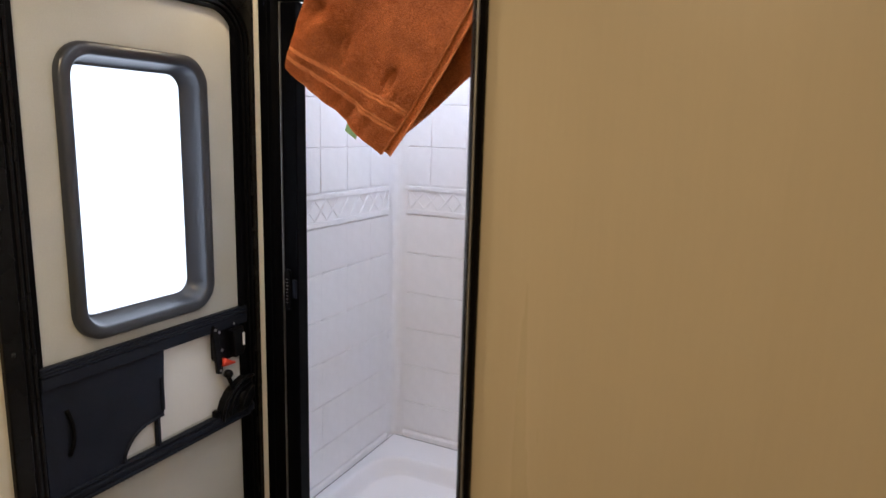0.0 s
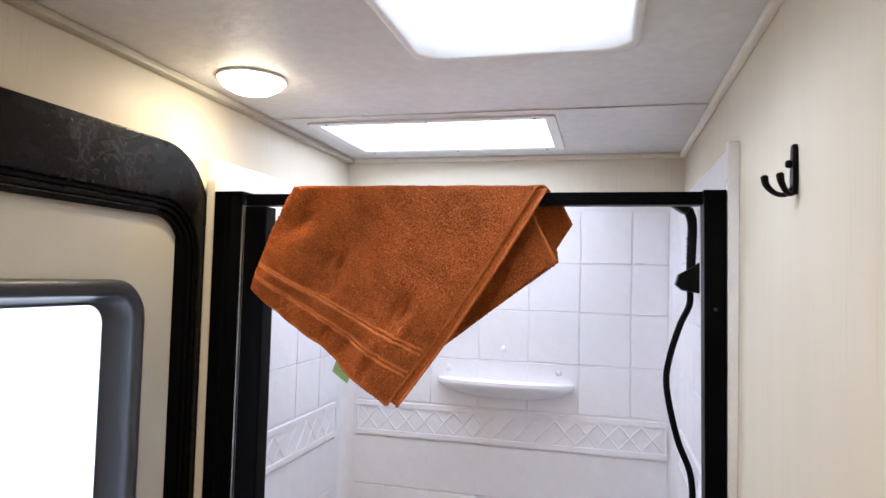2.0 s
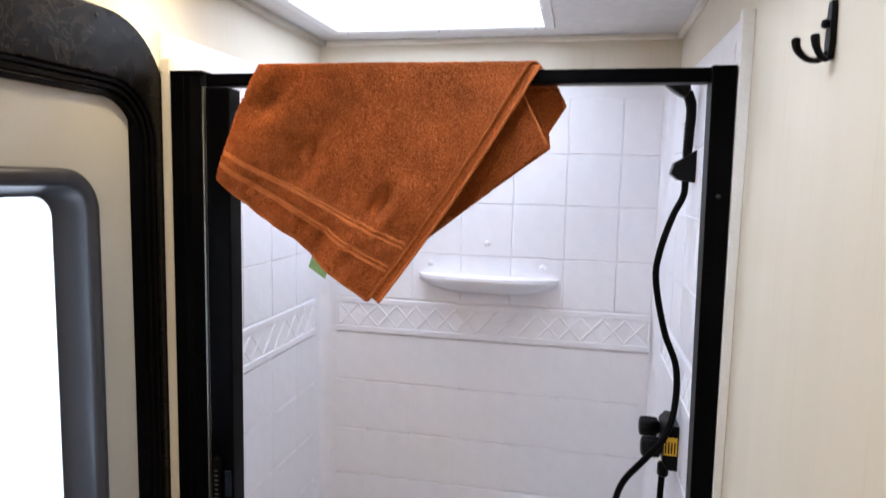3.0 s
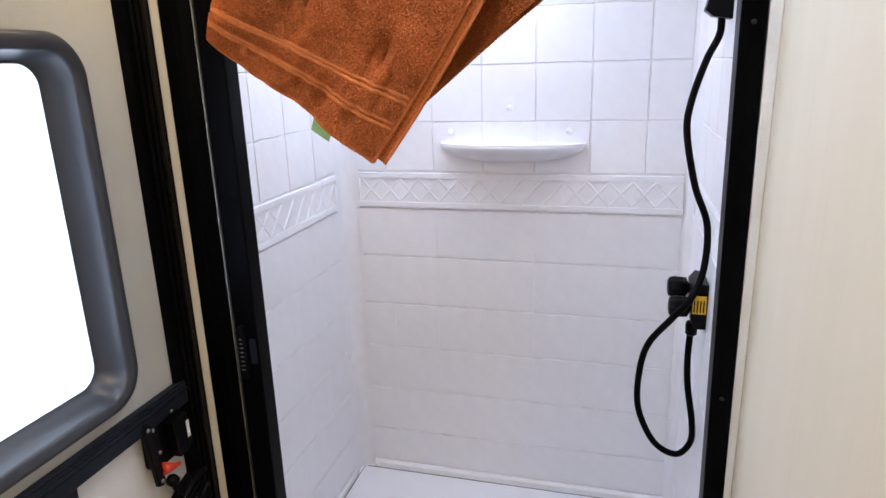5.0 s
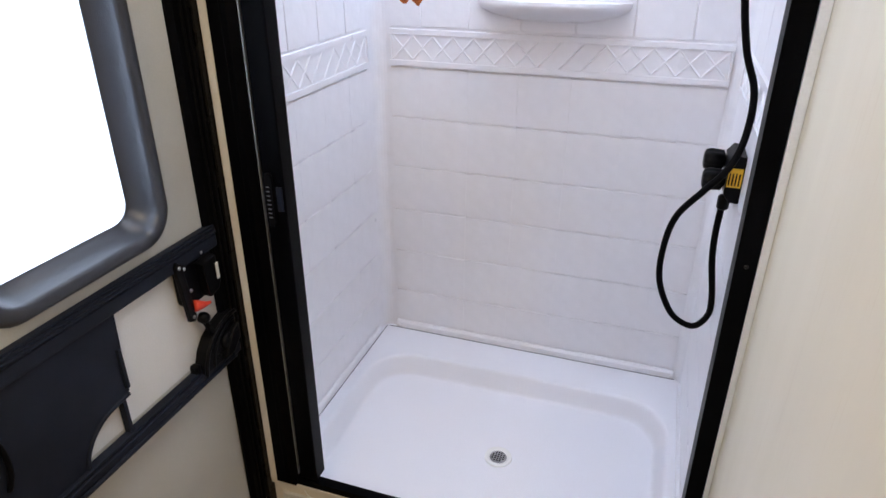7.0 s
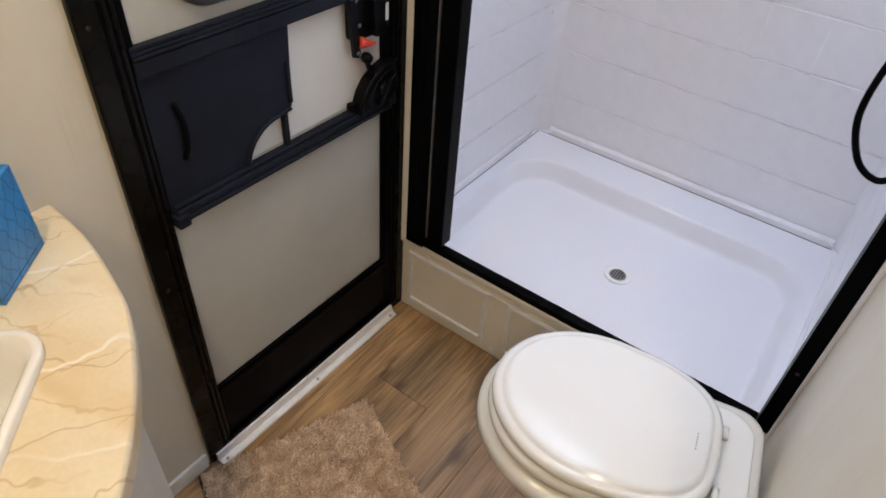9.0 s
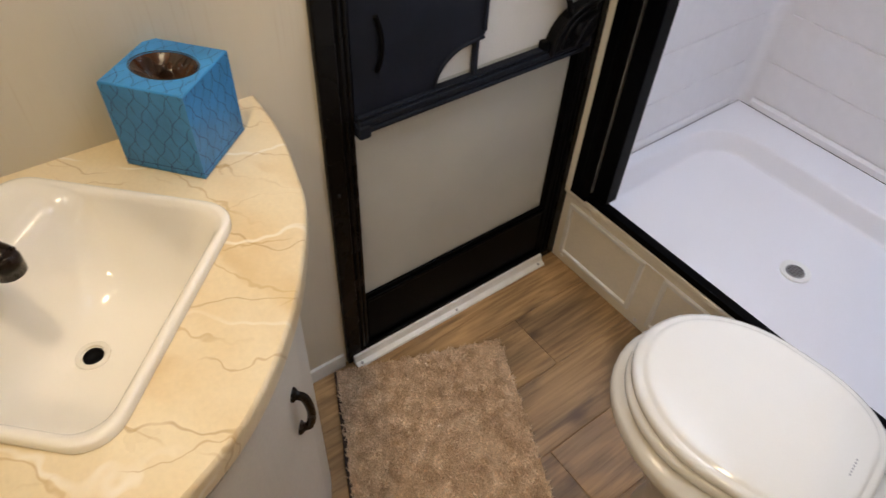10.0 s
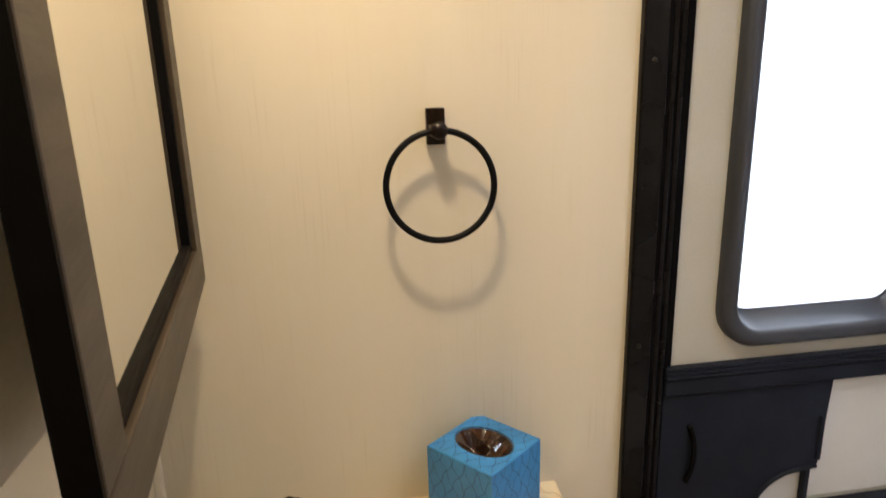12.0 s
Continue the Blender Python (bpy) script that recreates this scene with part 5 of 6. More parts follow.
def vanity_cabinet():
    c = thing("vanity_cabinet", "pale curved corner cabinet under the countertop", "cabinet")
    body = inset(EDGE, 0.034)
    back = inset(EDGE, 0.046)
    part("carcass", prism([*body, *reversed(back)], "z", 0.0, C_TOP - 0.0345), CABINET_M, c, "pale curved front")
    a = min(i for i, p in enumerate(EDGE) if p.x > 0.35)
    b = len(EDGE) - 3
    outer = inset([EDGE[i] for i in range(a, b)], 0.020)
    inner = body[a:b]
    door = part("cabinet_door", prism(outer + [(x + 0.0, y) for x, y in reversed(inner)], "z", 0.09, C_TOP - 0.075, 0.002), CABINET_M, c, "pale curved door")
    hx, hy = outer[2]
    nx, ny = 0.55, 0.83
    pull = smooth_line([(hx, hy, 0.640), (hx + 0.014 * nx, hy + 0.014 * ny, 0.632), (hx + 0.019 * nx, hy + 0.019 * ny, 0.598), (hx + 0.014 * nx, hy + 0.014 * ny, 0.565), (hx, hy, 0.556)], 5)
    part("pull_handle", tube(pull, 0.006, 10), BRONZE, door, "dark bronze arched pull", smooth=True)
    for zz in (0.640, 0.556):
        part("pull_foot", lathe([(0.010, -0.004), (0.010, 0.002), (0.006, 0.006)], pose(hx, hy, zz, -90, 0, -33.5), 12), BRONZE, door, smooth=True)


vanity_cabinet()


def tissue_box():
    t = thing("tissue_box", "bright blue cube tissue box with a dark trellis print", "tissue box")
    w, h = 0.110, 0.124
    m = pose(0.0, 0.0, 0.0, 0, 0, 40)
    def at(x, y, z):
        return m @ Vector((x, y, z)) + Vector((0.067, -0.895, C_TOP))
    # shell with an oval opening
    oval = [(0.043 * math.cos(a), 0.031 * math.sin(a)) for a in (2 * math.pi * k / 32 for k in range(32))]
    rim = []
    for k in range(32):
        a = 2 * math.pi * k / 32
        s = w / 2 / max(abs(math.cos(a)), abs(math.sin(a)))
        rim.append((s * math.cos(a), s * math.sin(a)))
    bm = loft([[at(x * 0.985, y * 0.985, 0.0005) for x, y in rim], [at(x, y, 0.002) for x, y in rim], [at(x, y, h - 0.0015) for x, y in rim], [at(x * 0.975, y * 0.975, h) for x, y in rim],
               [at(x, y, h) for x, y in oval], [at(x, y, h - 0.0012) for x, y in oval]], False)
    part("carton", bm, BOX_BLUE, t)
    part("carton_base", loft([[at(x * 0.98, y * 0.98, 0.001) for x, y in rim], [at(x * 0.98, y * 0.98, 0.002) for x, y in rim]]), BOX_BLUE, t)
    bm = bmesh.new()
    edge = [bm.verts.new(at(x * 1.02, y * 1.02, h - 0.0012)) for x, y in oval]
    mid = [bm.verts.new(at(x * 0.62, y * 0.45, h - 0.010 - 0.012 * abs(math.sin(3 * math.pi * k / 32 + 0.6)))) for k, (x, y) in enumerate(oval)]
    low = bm.verts.new(at(-0.010, 0.004, h - 0.034))
    for k in range(32):
        bm.faces.new((edge[k], edge[(k + 1) % 32], mid[(k + 1) % 32], mid[k]))
        bm.faces.new((mid[k], mid[(k + 1) % 32], low))
    part("opening_film", bm, BOX_FILM, t, "crinkled brown film in the oval opening")
    part("opening_rim", tube([at(x * 1.03, y * 1.03, h + 0.0002) for x, y in oval], 0.0007, 6, True), BOX_FILM, t)
    # printed trellis: wavy diagonals on each face
    e = 0.0004
    faces = [lambda u, v: at(u, -w / 2 - e, v + h / 2), lambda u, v: at(w / 2 + e, u, v + h / 2), lambda u, v: at(u, w / 2 + e, v + h / 2), lambda u, v: at(-w / 2 - e, u, v + h / 2),
             lambda u, v: at(u, v, h + e)]
    for k, put in enumerate(faces):
        lim = (h if k < 4 else w) / 2 - 0.002
        bm = bmesh.new()
        for sgn in (1, -1):
            for c in range(-7, 8):
                prev = None
                for i in range(61):
                    v = -lim + 2 * lim * i / 60
                    u = c * 0.0215 + sgn * v * 0.62 + 0.0022 * math.sin(v * 2 * math.pi / 0.0149 * 0.5 + c)
                    inside = abs(u) < w / 2 - 0.001 and (k < 4 or (u / 0.045) ** 2 + (v / 0.033) ** 2 > 1)
                    here = (bm.verts.new(put(u - 0.0005, v)), bm.verts.new(put(u + 0.0005, v))) if inside else None
                    if prev and here:
                        bm.faces.new((prev[0], prev[1], here[1], here[0]))
                    prev = here
        part("trellis_print", bm, BOX_LINE, t)
    part("base_line", tube([at(x * 1.004, y * 1.004, 0.010) for x, y in rim[::1]], 0.0005, 4, True), BOX_LINE, t)


tissue_box()


def soap_dish():
    d = thing("soap_dish", "white glazed oval soap dish behind the faucet", "soap dish")
    turn = pose(0.056, -1.236, C_TOP, 0, 0, -62)
    rows = []
    for a, b, z in ((0.036, 0.022, 0.0005), (0.042, 0.027, 0.002), (0.060, 0.040, 0.018), (0.068, 0.046, 0.026), (0.066, 0.044, 0.027), (0.056, 0.036, 0.018), (0.038, 0.024, 0.008)):
        rows.append([turn @ Vector((a * math.cos(t), b * math.sin(t), z)) for t in (2 * math.pi * k / 40 for k in range(40))])
    part("bowl", loft(rows), DISH, d, smooth=True)


soap_dish()


def frog():
    """One glazed figure: squat body, head, eyes, legs."""
    m = pose(0.368, -1.300, C_TOP, 0, 0, 40) @ Matrix.Diagonal((0.95, 0.95, 1.0, 1))
    bm = bmesh.new()
    def blob(x, y, z, rx, ry, rz):
        bmesh.ops.create_uvsphere(bm, u_segments=20, v_segments=14, radius=1, matrix=m @ Matrix.Translation((x, y, z)) @ Matrix.Diagonal((rx, ry, rz, 1)))
    blob(0, 0, 0.036, 0.036, 0.036, 0.037)
    blob(0.010, 0, 0.064, 0.027, 0.030, 0.020)
    for s in (-1, 1):
        blob(0.020, 0.015 * s, 0.082, 0.008, 0.008, 0.008)
        blob(0.020, 0.030 * s, 0.012, 0.022, 0.011, 0.012)
        blob(0.036, 0.022 * s, 0.006, 0.016, 0.010, 0.006)
        blob(-0.006, 0.034 * s, 0.020, 0.018, 0.012, 0.019)
    tagged(mesh_object("frog_figurine", bm, FROG, None, True), "lime-green glazed ceramic frog beside the sink", "figurine")
    sp = bmesh.new()
    bmesh.ops.create_icosphere(sp, subdivisions=4, radius=1, matrix=m @ Matrix.Translation((-0.020, 0.0, 0.090)) @ Matrix.Diagonal((0.024, 0.026, 0.020, 1)))
    for v in sp.verts:
        v.co += 0.0022 * noise.noise(v.co * 130) * Vector((1, 1, 1))
    tagged(mesh_object("scrub_sponge", sp, SPONGE, None, True), "rounded white scrub sponge resting on the frog", "sponge")


frog()


def towel_ring():
    r = thing("towel_ring", "black towel ring on a square wall bracket", "towel ring")
    y = -0.940
    part("bracket", box(0.0005, 0.012, y - 0.012, y + 0.012, 1.324, 1.370, 0.002), BRONZE, r)
    part("arm", box(0.011, 0.040, y - 0.010, y + 0.008, 1.336, 1.352, 0.003), BRONZE, r)
    part("arm_cap", lathe([(0.010, 0), (0.011, 0.004), (0.009, 0.008), (0, 0.009)], pose(0.038, y, 1.344) @ FACE_X, 18), BRONZE, r, smooth=True)
    c = [(0.034 + 0.006 * (1 - math.cos(a)), y + 0.0682 * math.sin(a), 1.2757 + 0.0682 * math.cos(a)) for a in (2 * math.pi * k / 72 for k in range(72))]
    part("hoop", tube(c, 0.0042, 10, True), BLACK_PLASTIC, r, smooth=True)


towel_ring()


def medicine_cabinet():
    c = thing("medicine_cabinet", "dark brown framed mirror cabinet on the wall, door ajar", "mirror cabinet")
    part("body", box(0.050, 0.522, WALL_S + 0.0005, -1.256, 1.198, 1.810, 0.002), WHITE_PLASTIC, c)
    hinge = Matrix.Translation((0.046, -1.233, 0)) @ pose(0, 0, 0, 0, 0, 6.75)
    def placed(bm):
        bmesh.ops.transform(bm, matrix=hinge, verts=bm.verts)
        return bm
    W, z0, z1, f = 0.509, 1.178, 1.825, 0.049
    door = part("mirror_door", placed(box(0.006, W - 0.006, -0.0205, -0.0165, z0 + 0.006, z1 - 0.006)), BROWN_FRAME, c, "dark brown wooden mirror door")
    for name, a in (("rail", (0, W, z0, z0 + f)), ("rail", (0, W, z1 - f, z1)), ("stile", (0, f, z0 + f, z1 - f)), ("stile", (W - f, W, z0 + f, z1 - f))):
        part(name, placed(box(a[0], a[1], -0.018, 0.000, a[2], a[3], 0.002)), BROWN_FRAME, door)
    part("door_edge", placed(box(W + 0.0003, W + 0.0022, -0.0175, -0.001, z0 + 0.001, z1 - 0.001)), GASKET, door)
    bm = bmesh.new()
    for a in ((f, W - f, z0 + f, z0 + f + 0.010), (f, W - f, z1 - f - 0.010, z1 - f), (f, f + 0.010, z0 + f + 0.010, z1 - f - 0.010), (W - f - 0.010, W - f, z0 + f + 0.010, z1 - f - 0.010)):
        box(a[0], a[1], -0.017, -0.005, a[2], a[3], 0.0015, bm=bm)
    part("inner_bead", placed(bm), GASKET, door, "black inner bead")
    part("mirror", placed(box(f + 0.004, W - f - 0.004, -0.016, -0.010, z0 + f + 0.004, z1 - f - 0.004)), MIRROR, door, "clear mirror glass")


medicine_cabinet()


def outlet():
    o = thing("wall_outlet", "black plastic double outlet plate on the wall", "outlet")
    y = WALL_S
    part("cover_plate", box(0.112, 0.232, y + 0.0003, y + 0.007, 0.866, 0.982, 0.003), BLACK_PLASTIC, o)
    for x in (0.144, 0.200):
        face = part("insert", box(x - 0.017, x + 0.017, y + 0.007, y + 0.011, 0.890, 0.957, 0.0015), BLACK_PLASTIC, o)
        for zz in (0.905, 0.942):
            part("slot", box(x - 0.006, x - 0.004, y + 0.0105, y + 0.0114, zz - 0.004, zz + 0.004), SCREW, face)
            part("slot", box(x + 0.004, x + 0.006, y + 0.0105, y + 0.0114, zz - 0.004, zz + 0.004), SCREW, face)
    part("indicator", box(0.122, 0.130, y + 0.0105, y + 0.012, 0.928, 0.940), WHITE_PLASTIC, o)


outlet()


# ---- toilet ----
def toilet():
    t = thing("toilet", "glossy white toilet with a closed lid beside the shower", "toilet")
    ax, ay = Vector((-0.982, -0.187, 0)), Vector((0.187, -0.982, 0))
    org = Vector((0.979, -0.282, 0))

    def egg(u0, u1, half, z, back=0.5, n=48, sharp=2.2):
        """Outline from u0 (hinge) to u1 (front); back: the width at the hinge as a share."""
        um = u0 + (u1 - u0) * 0.52
        out = []
        for k in range(n):
            a = 2 * math.pi * k / n
            ca, sa = math.cos(a), math.sin(a)
            if ca >= 0:
                u, v = um + (u1 - um) * ca, half * sa
            else:
                q = abs(ca) ** (2 / 4.0)
                u = um - (um - u0) * q
                v = half * (1 if sa > 0 else -1) * (abs(sa) ** (2 / 4.0)) if abs(sa) > 1e-6 else 0
                v = v * (1 - (1 - back) * 1.25 * q * q)
            p = org + ax * u + ay * v
            out.append((p.x, p.y, z))
        return out

    def zrow(rows):
        return loft(rows)
    # bowl and rim
    part("bowl", zrow([egg(0.10, 0.34, 0.095, 0.0), egg(0.095, 0.345, 0.098, 0.03), egg(0.11, 0.33, 0.085, 0.10), egg(0.10, 0.345, 0.095, 0.20), egg(0.06, 0.40, 0.135, 0.31),
                       egg(0.03, 0.470, 0.177, 0.400), egg(0.028, 0.480, 0.185, 0.420), egg(0.030, 0.479, 0.184, 0.434), egg(0.036, 0.473, 0.179, 0.440), egg(0.060, 0.445, 0.152, 0.447)]), TOILET_BOWL, t, "ivory-white flared bowl", smooth=True)
    # rear deck
    def deck(e, z):
        out = []
        for u, v in rounded(0.004 + e, 0.150 - e, -0.138 + e, 0.138 - e, (0.045, 0.02, 0.02, 0.045), 8):
            p = org + ax * u + ay * v
            out.append((p.x, p.y, z))
        return out
    part("rear_deck", zrow([deck(0.03, 0.20), deck(0.01, 0.33), deck(0.002, 0.415), deck(0.0, 0.448), deck(0.003, 0.456), deck(0.010, 0.459)]), TOILET_BOWL, t, smooth=True)
    part("rear_recess", zrow([deck(0.018, 0.4592), deck(0.020, 0.4610), deck(0.026, 0.4615)]), TOILET, t, smooth=True)
    # seat and lid
    part("seat", zrow([egg(0.104, 0.458, 0.156, 0.448, 0.84), egg(0.100, 0.463, 0.161, 0.454, 0.84), egg(0.101, 0.462, 0.160, 0.466, 0.84), egg(0.109, 0.454, 0.153, 0.471, 0.84)]), TOILET, t, smooth=True)
    lid = part("lid", zrow([egg(0.082, 0.455, 0.153, 0.473, 0.84), egg(0.078, 0.460, 0.157, 0.478, 0.84), egg(0.079, 0.459, 0.156, 0.488, 0.84), egg(0.086, 0.451, 0.149, 0.493, 0.84),
                            egg(0.091, 0.446, 0.144, 0.4932, 0.84), egg(0.094, 0.443, 0.141, 0.4945, 0.84), egg(0.096, 0.440, 0.1385, 0.4975, 0.84), egg(0.100, 0.436, 0.1345, 0.4993, 0.84), egg(0.104, 0.432, 0.1305, 0.4998, 0.84), egg(0.108, 0.428, 0.1265, 0.4999, 0.84)]), TOILET, t, "closed lid with a stepped edge", smooth=True)
    for face in lid.data.polygons:
        if face.area > 0.02:
            face.use_smooth = False
    # small embossed mark near the hinge
    for k in range(6):
        p = org + ax * 0.118 + ay * (-0.012 + 0.006 * k)
        part("mark_bar", box(p.x - 0.0013, p.x + 0.0013, p.y - 0.0016, p.y + 0.0016, 0.4988, 0.5001), STEEL, lid)
    for v in (-0.062, 0.062):
        p = org + ax * 0.072 + ay * v
        part("hinge", tube([p + ay * -0.012 + Vector((0, 0, 0.467)), p + ay * 0.012 + Vector((0, 0, 0.467))], 0.0065, 12), TOILET, t, smooth=True)
    # foot pedal at the base
    p = org + ax * 0.33 + ay * 0.12
    part("flush_pedal", lathe([(0, 0.020), (0.020, 0.018), (0.030, 0.008), (0.030, 0)], pose(p.x, p.y, 0.03), 24), TOILET_BOWL, t, "rounded foot pedal", smooth=True)
    q = org + ax * 0.26 + ay * 0.06
    part("pedal_arm", tube([(q.x, q.y, 0.035), (p.x, p.y, 0.036)], 0.012, 10), TOILET_BOWL, t, smooth=True)


toilet()


# ---- rug ----
def rug():
    r = thing("bath_rug", "small brown shag bath rug with a dark edge on the floor", "rug")
    a, b, c = Vector((0.020, -0.706, 0)), Vector((0.170, -0.322, 0)), Vector((0.545, -0.488, 0))
    d = a + c - b
    e1, e2 = b - a, d - a
    def at(s, t, z):
        wob = 0.005 * noise.noise(Vector((s * 6, t * 6, 1)))
        p = a + e1 * (s + (wob if 0 < s < 1 else wob)) + e2 * t
        return Vector((p.x, p.y, z))
    bm = bmesh.new()
    n = 24
    lo = [[bm.verts.new(at(i / n, j / n, 0.0005)) for i in range(n + 1)] for j in range(n + 1)]
    hi = [[bm.verts.new(at(i / n, j / n, 0.009 + 0.003 * noise.noise(Vector((i * 0.4, j * 0.4, 0))))) for i in range(n + 1)] for j in range(n + 1)]
    for g in (lo, hi):
        for j in range(n):
            for i in range(n):
                bm.faces.new((g[j][i], g[j][i + 1], g[j + 1][i + 1], g[j + 1][i]))
    for k in range(n):
        for (j0, i0), (j1, i1) in (((0, k), (0, k + 1)), ((n, k), (n, k + 1)), ((k, 0), (k + 1, 0)), ((k, n), (k + 1, n))):
            bm.faces.new((lo[j0][i0], lo[j1][i1], hi[j1][i1], hi[j0][i0]))
    part("backing", bm, RUG_M, r, smooth=True)
    part("edge_binding", tube([at(0.0, k / 40, 0.006) + Vector((-0.004, 0.0, 0)) for k in range(41)], 0.0055, 8), RUG_BACK, r, "dark bound edge", smooth=True)
    rnd = random.Random(5)
    vs, fs = [], []
    for k in range(26000):
        s, t = rnd.random() * 1.01 - 0.005, rnd.random() * 1.01 - 0.005
        p = at(s, t, 0.008)
        h = 0.006 + 0.006 * rnd.random() + 0.007 * noise.noise(Vector((s * 16, t * 16, 4)))
        lean = Vector((rnd.uniform(-0.007, 0.007), rnd.uniform(-0.007, 0.007), 0)) + 0.009 * Vector((noise.noise(Vector((s * 20, t * 20, 8))), noise.noise(Vector((s * 20, t * 20, 12))), 0))
        tip = p + lean + Vector((0, 0, h))
        w = 0.0022 + 0.0014 * rnd.random()
        g = rnd.random() * 6.28
        i = len(vs)
        vs += [p + Vector((w * math.cos(g + q), w * math.sin(g + q), 0)) for q in (0, 2.09, 4.19)] + [tip]
        fs += [(i, i + 1, i + 3), (i + 1, i + 2, i + 3), (i + 2, i, i + 3)]
    me = bpy.data.meshes.new("shag")
    me.from_pydata(vs, [], fs)
    me.materials.append(RUG_M)
    pile = new("shag", me)
    pile.parent = r
    tagged(pile, "brown shag tufts", kind="stuff")


rug()


# ---- doorway: open door leaf with dark edging ----
def bath_door():
    d = thing("door_2", "open tan laminate bathroom door with dark brown edging", "door", kind="structure")
    part("leaf", box(0.9885, 1.650, -0.796, -0.764, 0.012, 1.900, 0.001), BEIGE_DOOR, d)
    bm = prism([(0.962, -0.753), (0.969, -0.780), (0.978, -0.800), (0.988, -0.800), (0.988, -0.753)], "z", 0.006, 1.93, 0.002)
    part("edge_strip", bm, DARK_TRIM, d, "dark brown edge strip")
    part("edge_bead", box(0.981, 0.9825, -0.8025, -0.799, 0.006, 1.93), STEEL, d, "thin bright bead")


bath_door()
structure("door_jamb", prism([(0.949, -0.7402), (0.957, -0.7525), (WALL_E + 0.05, -0.7525), (WALL_E + 0.05, -0.7402)], "z", 0.0, CEIL), DARK_TRIM, "dark brown doorway jamb", "door frame")


# ---- pieces: wall tiles and floor planks ----
TILE_MESHES = {}


def tile_mesh(w, h, kind, low):
    """A thin moulded tile with worn edges, its face out along local z, its corner at the origin."""
    key = (round(w, 3), round(h, 3), kind, low)
    if key not in TILE_MESHES:
        rnd = random.Random(kind * 7 + round(w * 1000) + round(h * 1000))
        bm = bmesh.new()
        n, gx, gy = 4, (0.0002 if low else 0.0024), (0.0034 if low else 0.0026)
        face = []
        for j in range(n + 1):
            row = []
            for i in range(n + 1):
                rim = i in (0, n) or j in (0, n)
                x = gx + (w - 2 * gx) * i / n + ((0 if low else rnd.uniform(-0.0006, 0.0006)) if rim else rnd.uniform(-0.006, 0.006))
                y = gy + (h - 2 * gy) * j / n + (rnd.uniform(-0.0011, 0.0011) if rim else rnd.uniform(-0.006, 0.006))
                z = (0.0034 if low else 0.0029) + (rnd.uniform(-0.0003, 0.0003) if rim else rnd.uniform(-0.0004, 0.0006))
                row.append(bm.verts.new((x, y, z)))
            face.append(row)
        for j in range(n):
            for i in range(n):
                bm.faces.new((face[j][i], face[j][i + 1], face[j + 1][i + 1], face[j + 1][i]))
        loop = face[0] + [r[n] for r in face[1:]] + face[n][n - 1::-1] + [face[j][0] for j in range(n - 1, 0, -1)]
        foot = []
        for v in loop:
            cx, cy = v.co.x - w / 2, v.co.y - h / 2
            foot.append(bm.verts.new((v.co.x + (math.copysign(0.5 * gx, cx) if v in (*[r[0] for r in face], *[r[n] for r in face]) else 0), v.co.y + (math.copysign(0.0026 if low else 0.0020, cy) if v in (*face[0], *face[n]) else 0), 0)))
        for k in range(len(loop)):
            q = (k + 1) % len(loop)
            bm.faces.new((loop[k], loop[q], foot[q], foot[k]))
        for k in range(len(loop)):
            bm.edges.get((loop[k], loop[(k + 1) % len(loop)])).smooth = False
        me = bpy.data.meshes.new("tile")
        bm.to_mesh(me)
        bm.free()
        for p in me.polygons:
            p.use_smooth = len(p.vertices) == 4
        me.materials.append(ABS)
        TILE_MESHES[key] = me
    return TILE_MESHES[key]


LOW = [0.300, 0.418, 0.564, 0.708, 0.848, 0.998, 1.143]
HIGH = [1.250, 1.386, 1.532, 1.670, 1.818]
COLS = [0.060, 0.152, 0.289, 0.429, 0.571, 0.713, 0.852, 0.950]
SIDE = [0.050, 0.132, 0.272, 0.412, 0.552, 0.672]
rnd = random.Random(11)


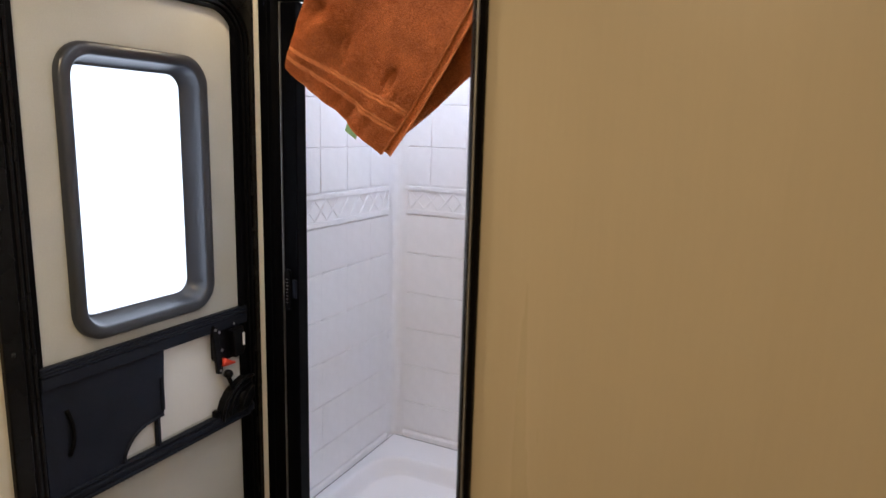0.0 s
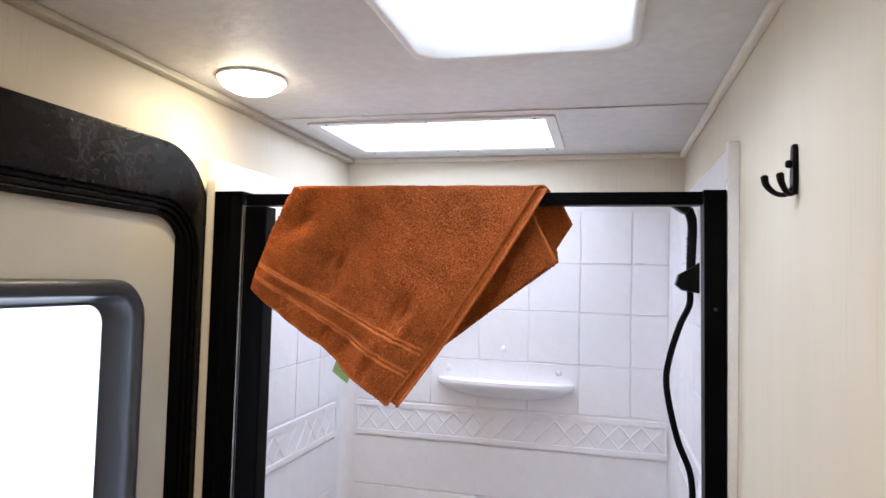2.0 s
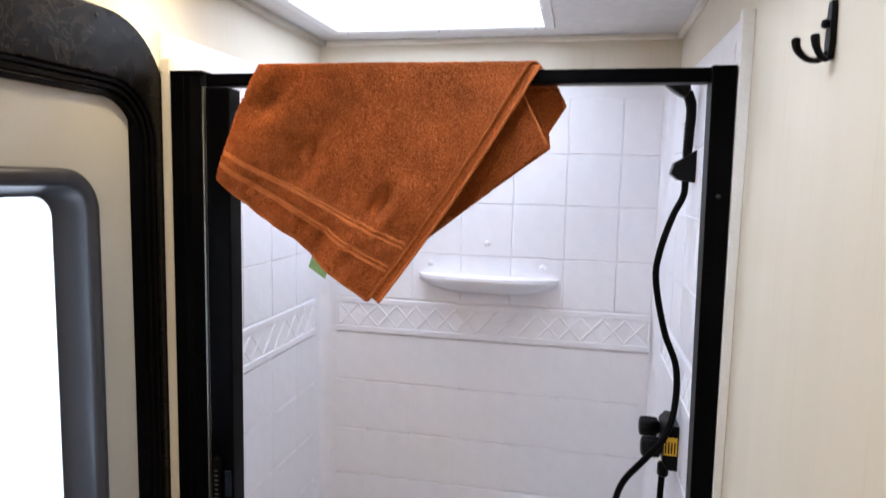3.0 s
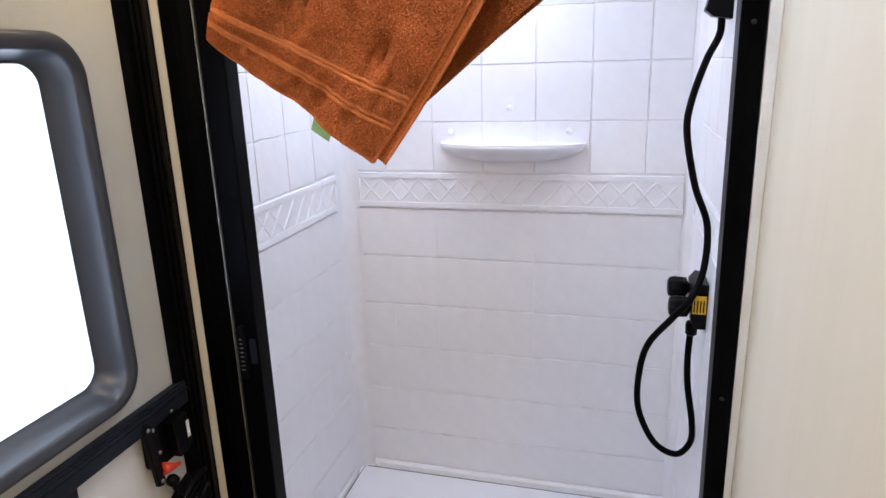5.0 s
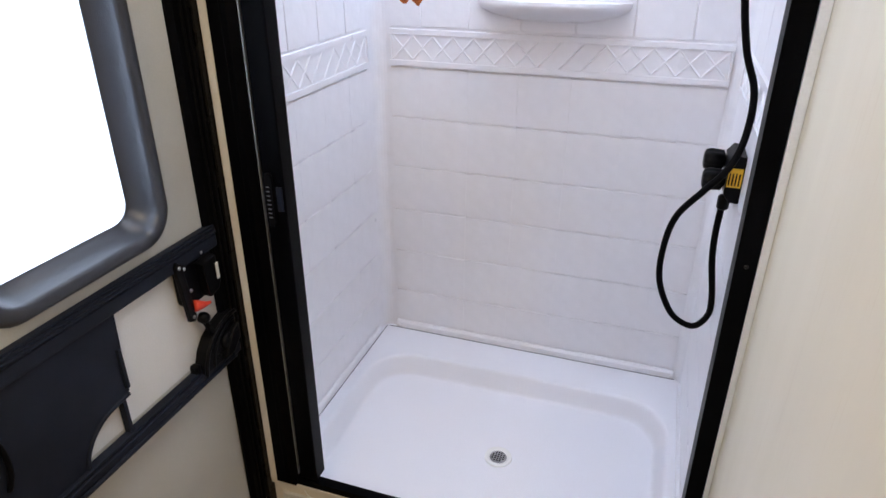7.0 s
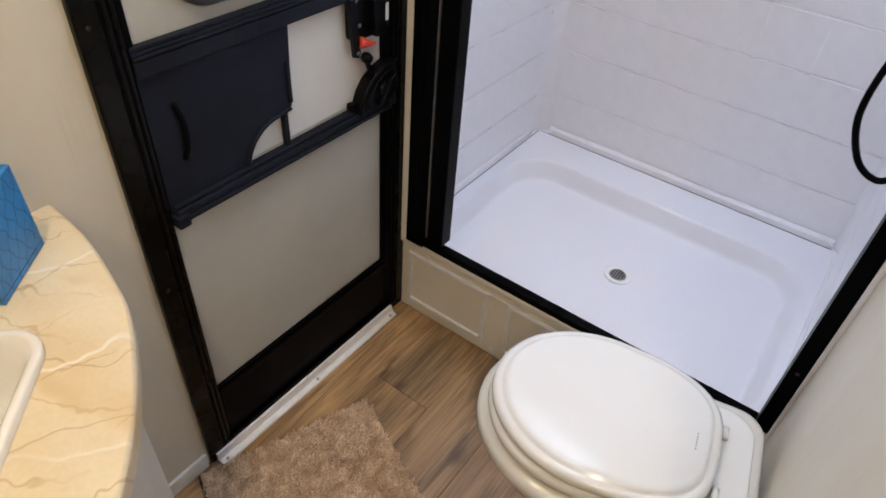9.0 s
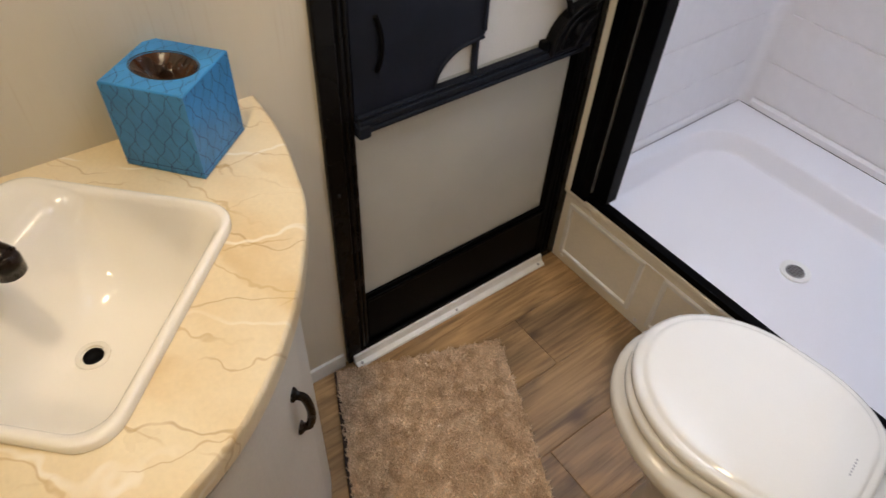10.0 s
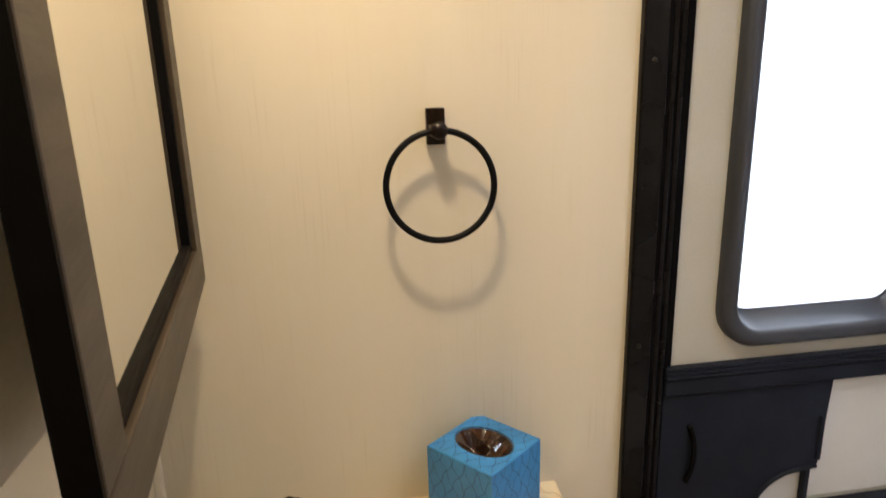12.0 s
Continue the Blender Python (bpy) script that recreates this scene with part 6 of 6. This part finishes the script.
def tile_wall(cols, place):
    for rows in (LOW, HIGH):
        for z0, z1 in zip(rows, rows[1:]):
            for u0, u1 in zip(cols, cols[1:]):
                ob = new("tile", tile_mesh(u1 - u0, z1 - z0, rnd.randrange(3), rows is LOW))
                ob.parent = SURROUND
                ob.matrix_basis = place(u0, u1, z0)


tile_wall(COLS, lambda u0, u1, z: Matrix(((1, 0, 0, u0), (0, 0, -1, WALL_N - 0.008), (0, 1, 0, z), (0, 0, 0, 1))))
tile_wall(SIDE, lambda u0, u1, z: Matrix(((0, 0, 1, 0.0115), (1, 0, 0, u0), (0, 1, 0, z), (0, 0, 0, 1))))
tile_wall(SIDE, lambda u0, u1, z: Matrix(((0, 0, -1, WALL_E - 0.0115), (-1, 0, 0, u1), (0, 1, 0, z), (0, 0, 0, 1))))

PLANK_W, PLANK_L = 0.163, 0.915
plank_meshes = {}
for i in range(13):
    x0 = -0.025 + i * PLANK_W
    y = -2.44 + (i * 0.37) % PLANK_L - PLANK_L
    while y < 0.012:
        a, b = max(y, -2.44), min(y + PLANK_L, 0.011)
        if b - a > 0.02:
            w0, w1 = max(x0, 0.0005), min(x0 + PLANK_W, 2.049)
            key = (round(w1 - w0, 4), round(b - a, 4))
            if key not in plank_meshes:
                w, l, g, s = w1 - w0, b - a, 0.0005, 0.0012
                bm = bmesh.new()
                r0 = [bm.verts.new(p) for p in ((g, g, -0.004), (w - g, g, -0.004), (w - g, l - g, -0.004), (g, l - g, -0.004))]
                r1 = [bm.verts.new((p.co.x, p.co.y, -0.0009)) for p in r0]
                r2 = [bm.verts.new((p.co.x + math.copysign(s, w / 2 - p.co.x), p.co.y + math.copysign(s, l / 2 - p.co.y), 0.0)) for p in r0]
                for q0, q1 in ((r0, r1), (r1, r2)):
                    for k in range(4):
                        bm.faces.new((q0[k], q0[(k + 1) % 4], q1[(k + 1) % 4], q1[k]))
                bm.faces.new(r2)
                bmesh.ops.recalc_face_normals(bm, faces=bm.faces)
                me = bpy.data.meshes.new("plank")
                bm.to_mesh(me)
                bm.free()
                me.materials.append(PLANK)
                plank_meshes[key] = me
            ob = new("plank", plank_meshes[key])
            ob.parent = floor
            ob.matrix_basis = pose(w0, a, 0)
        y += PLANK_L
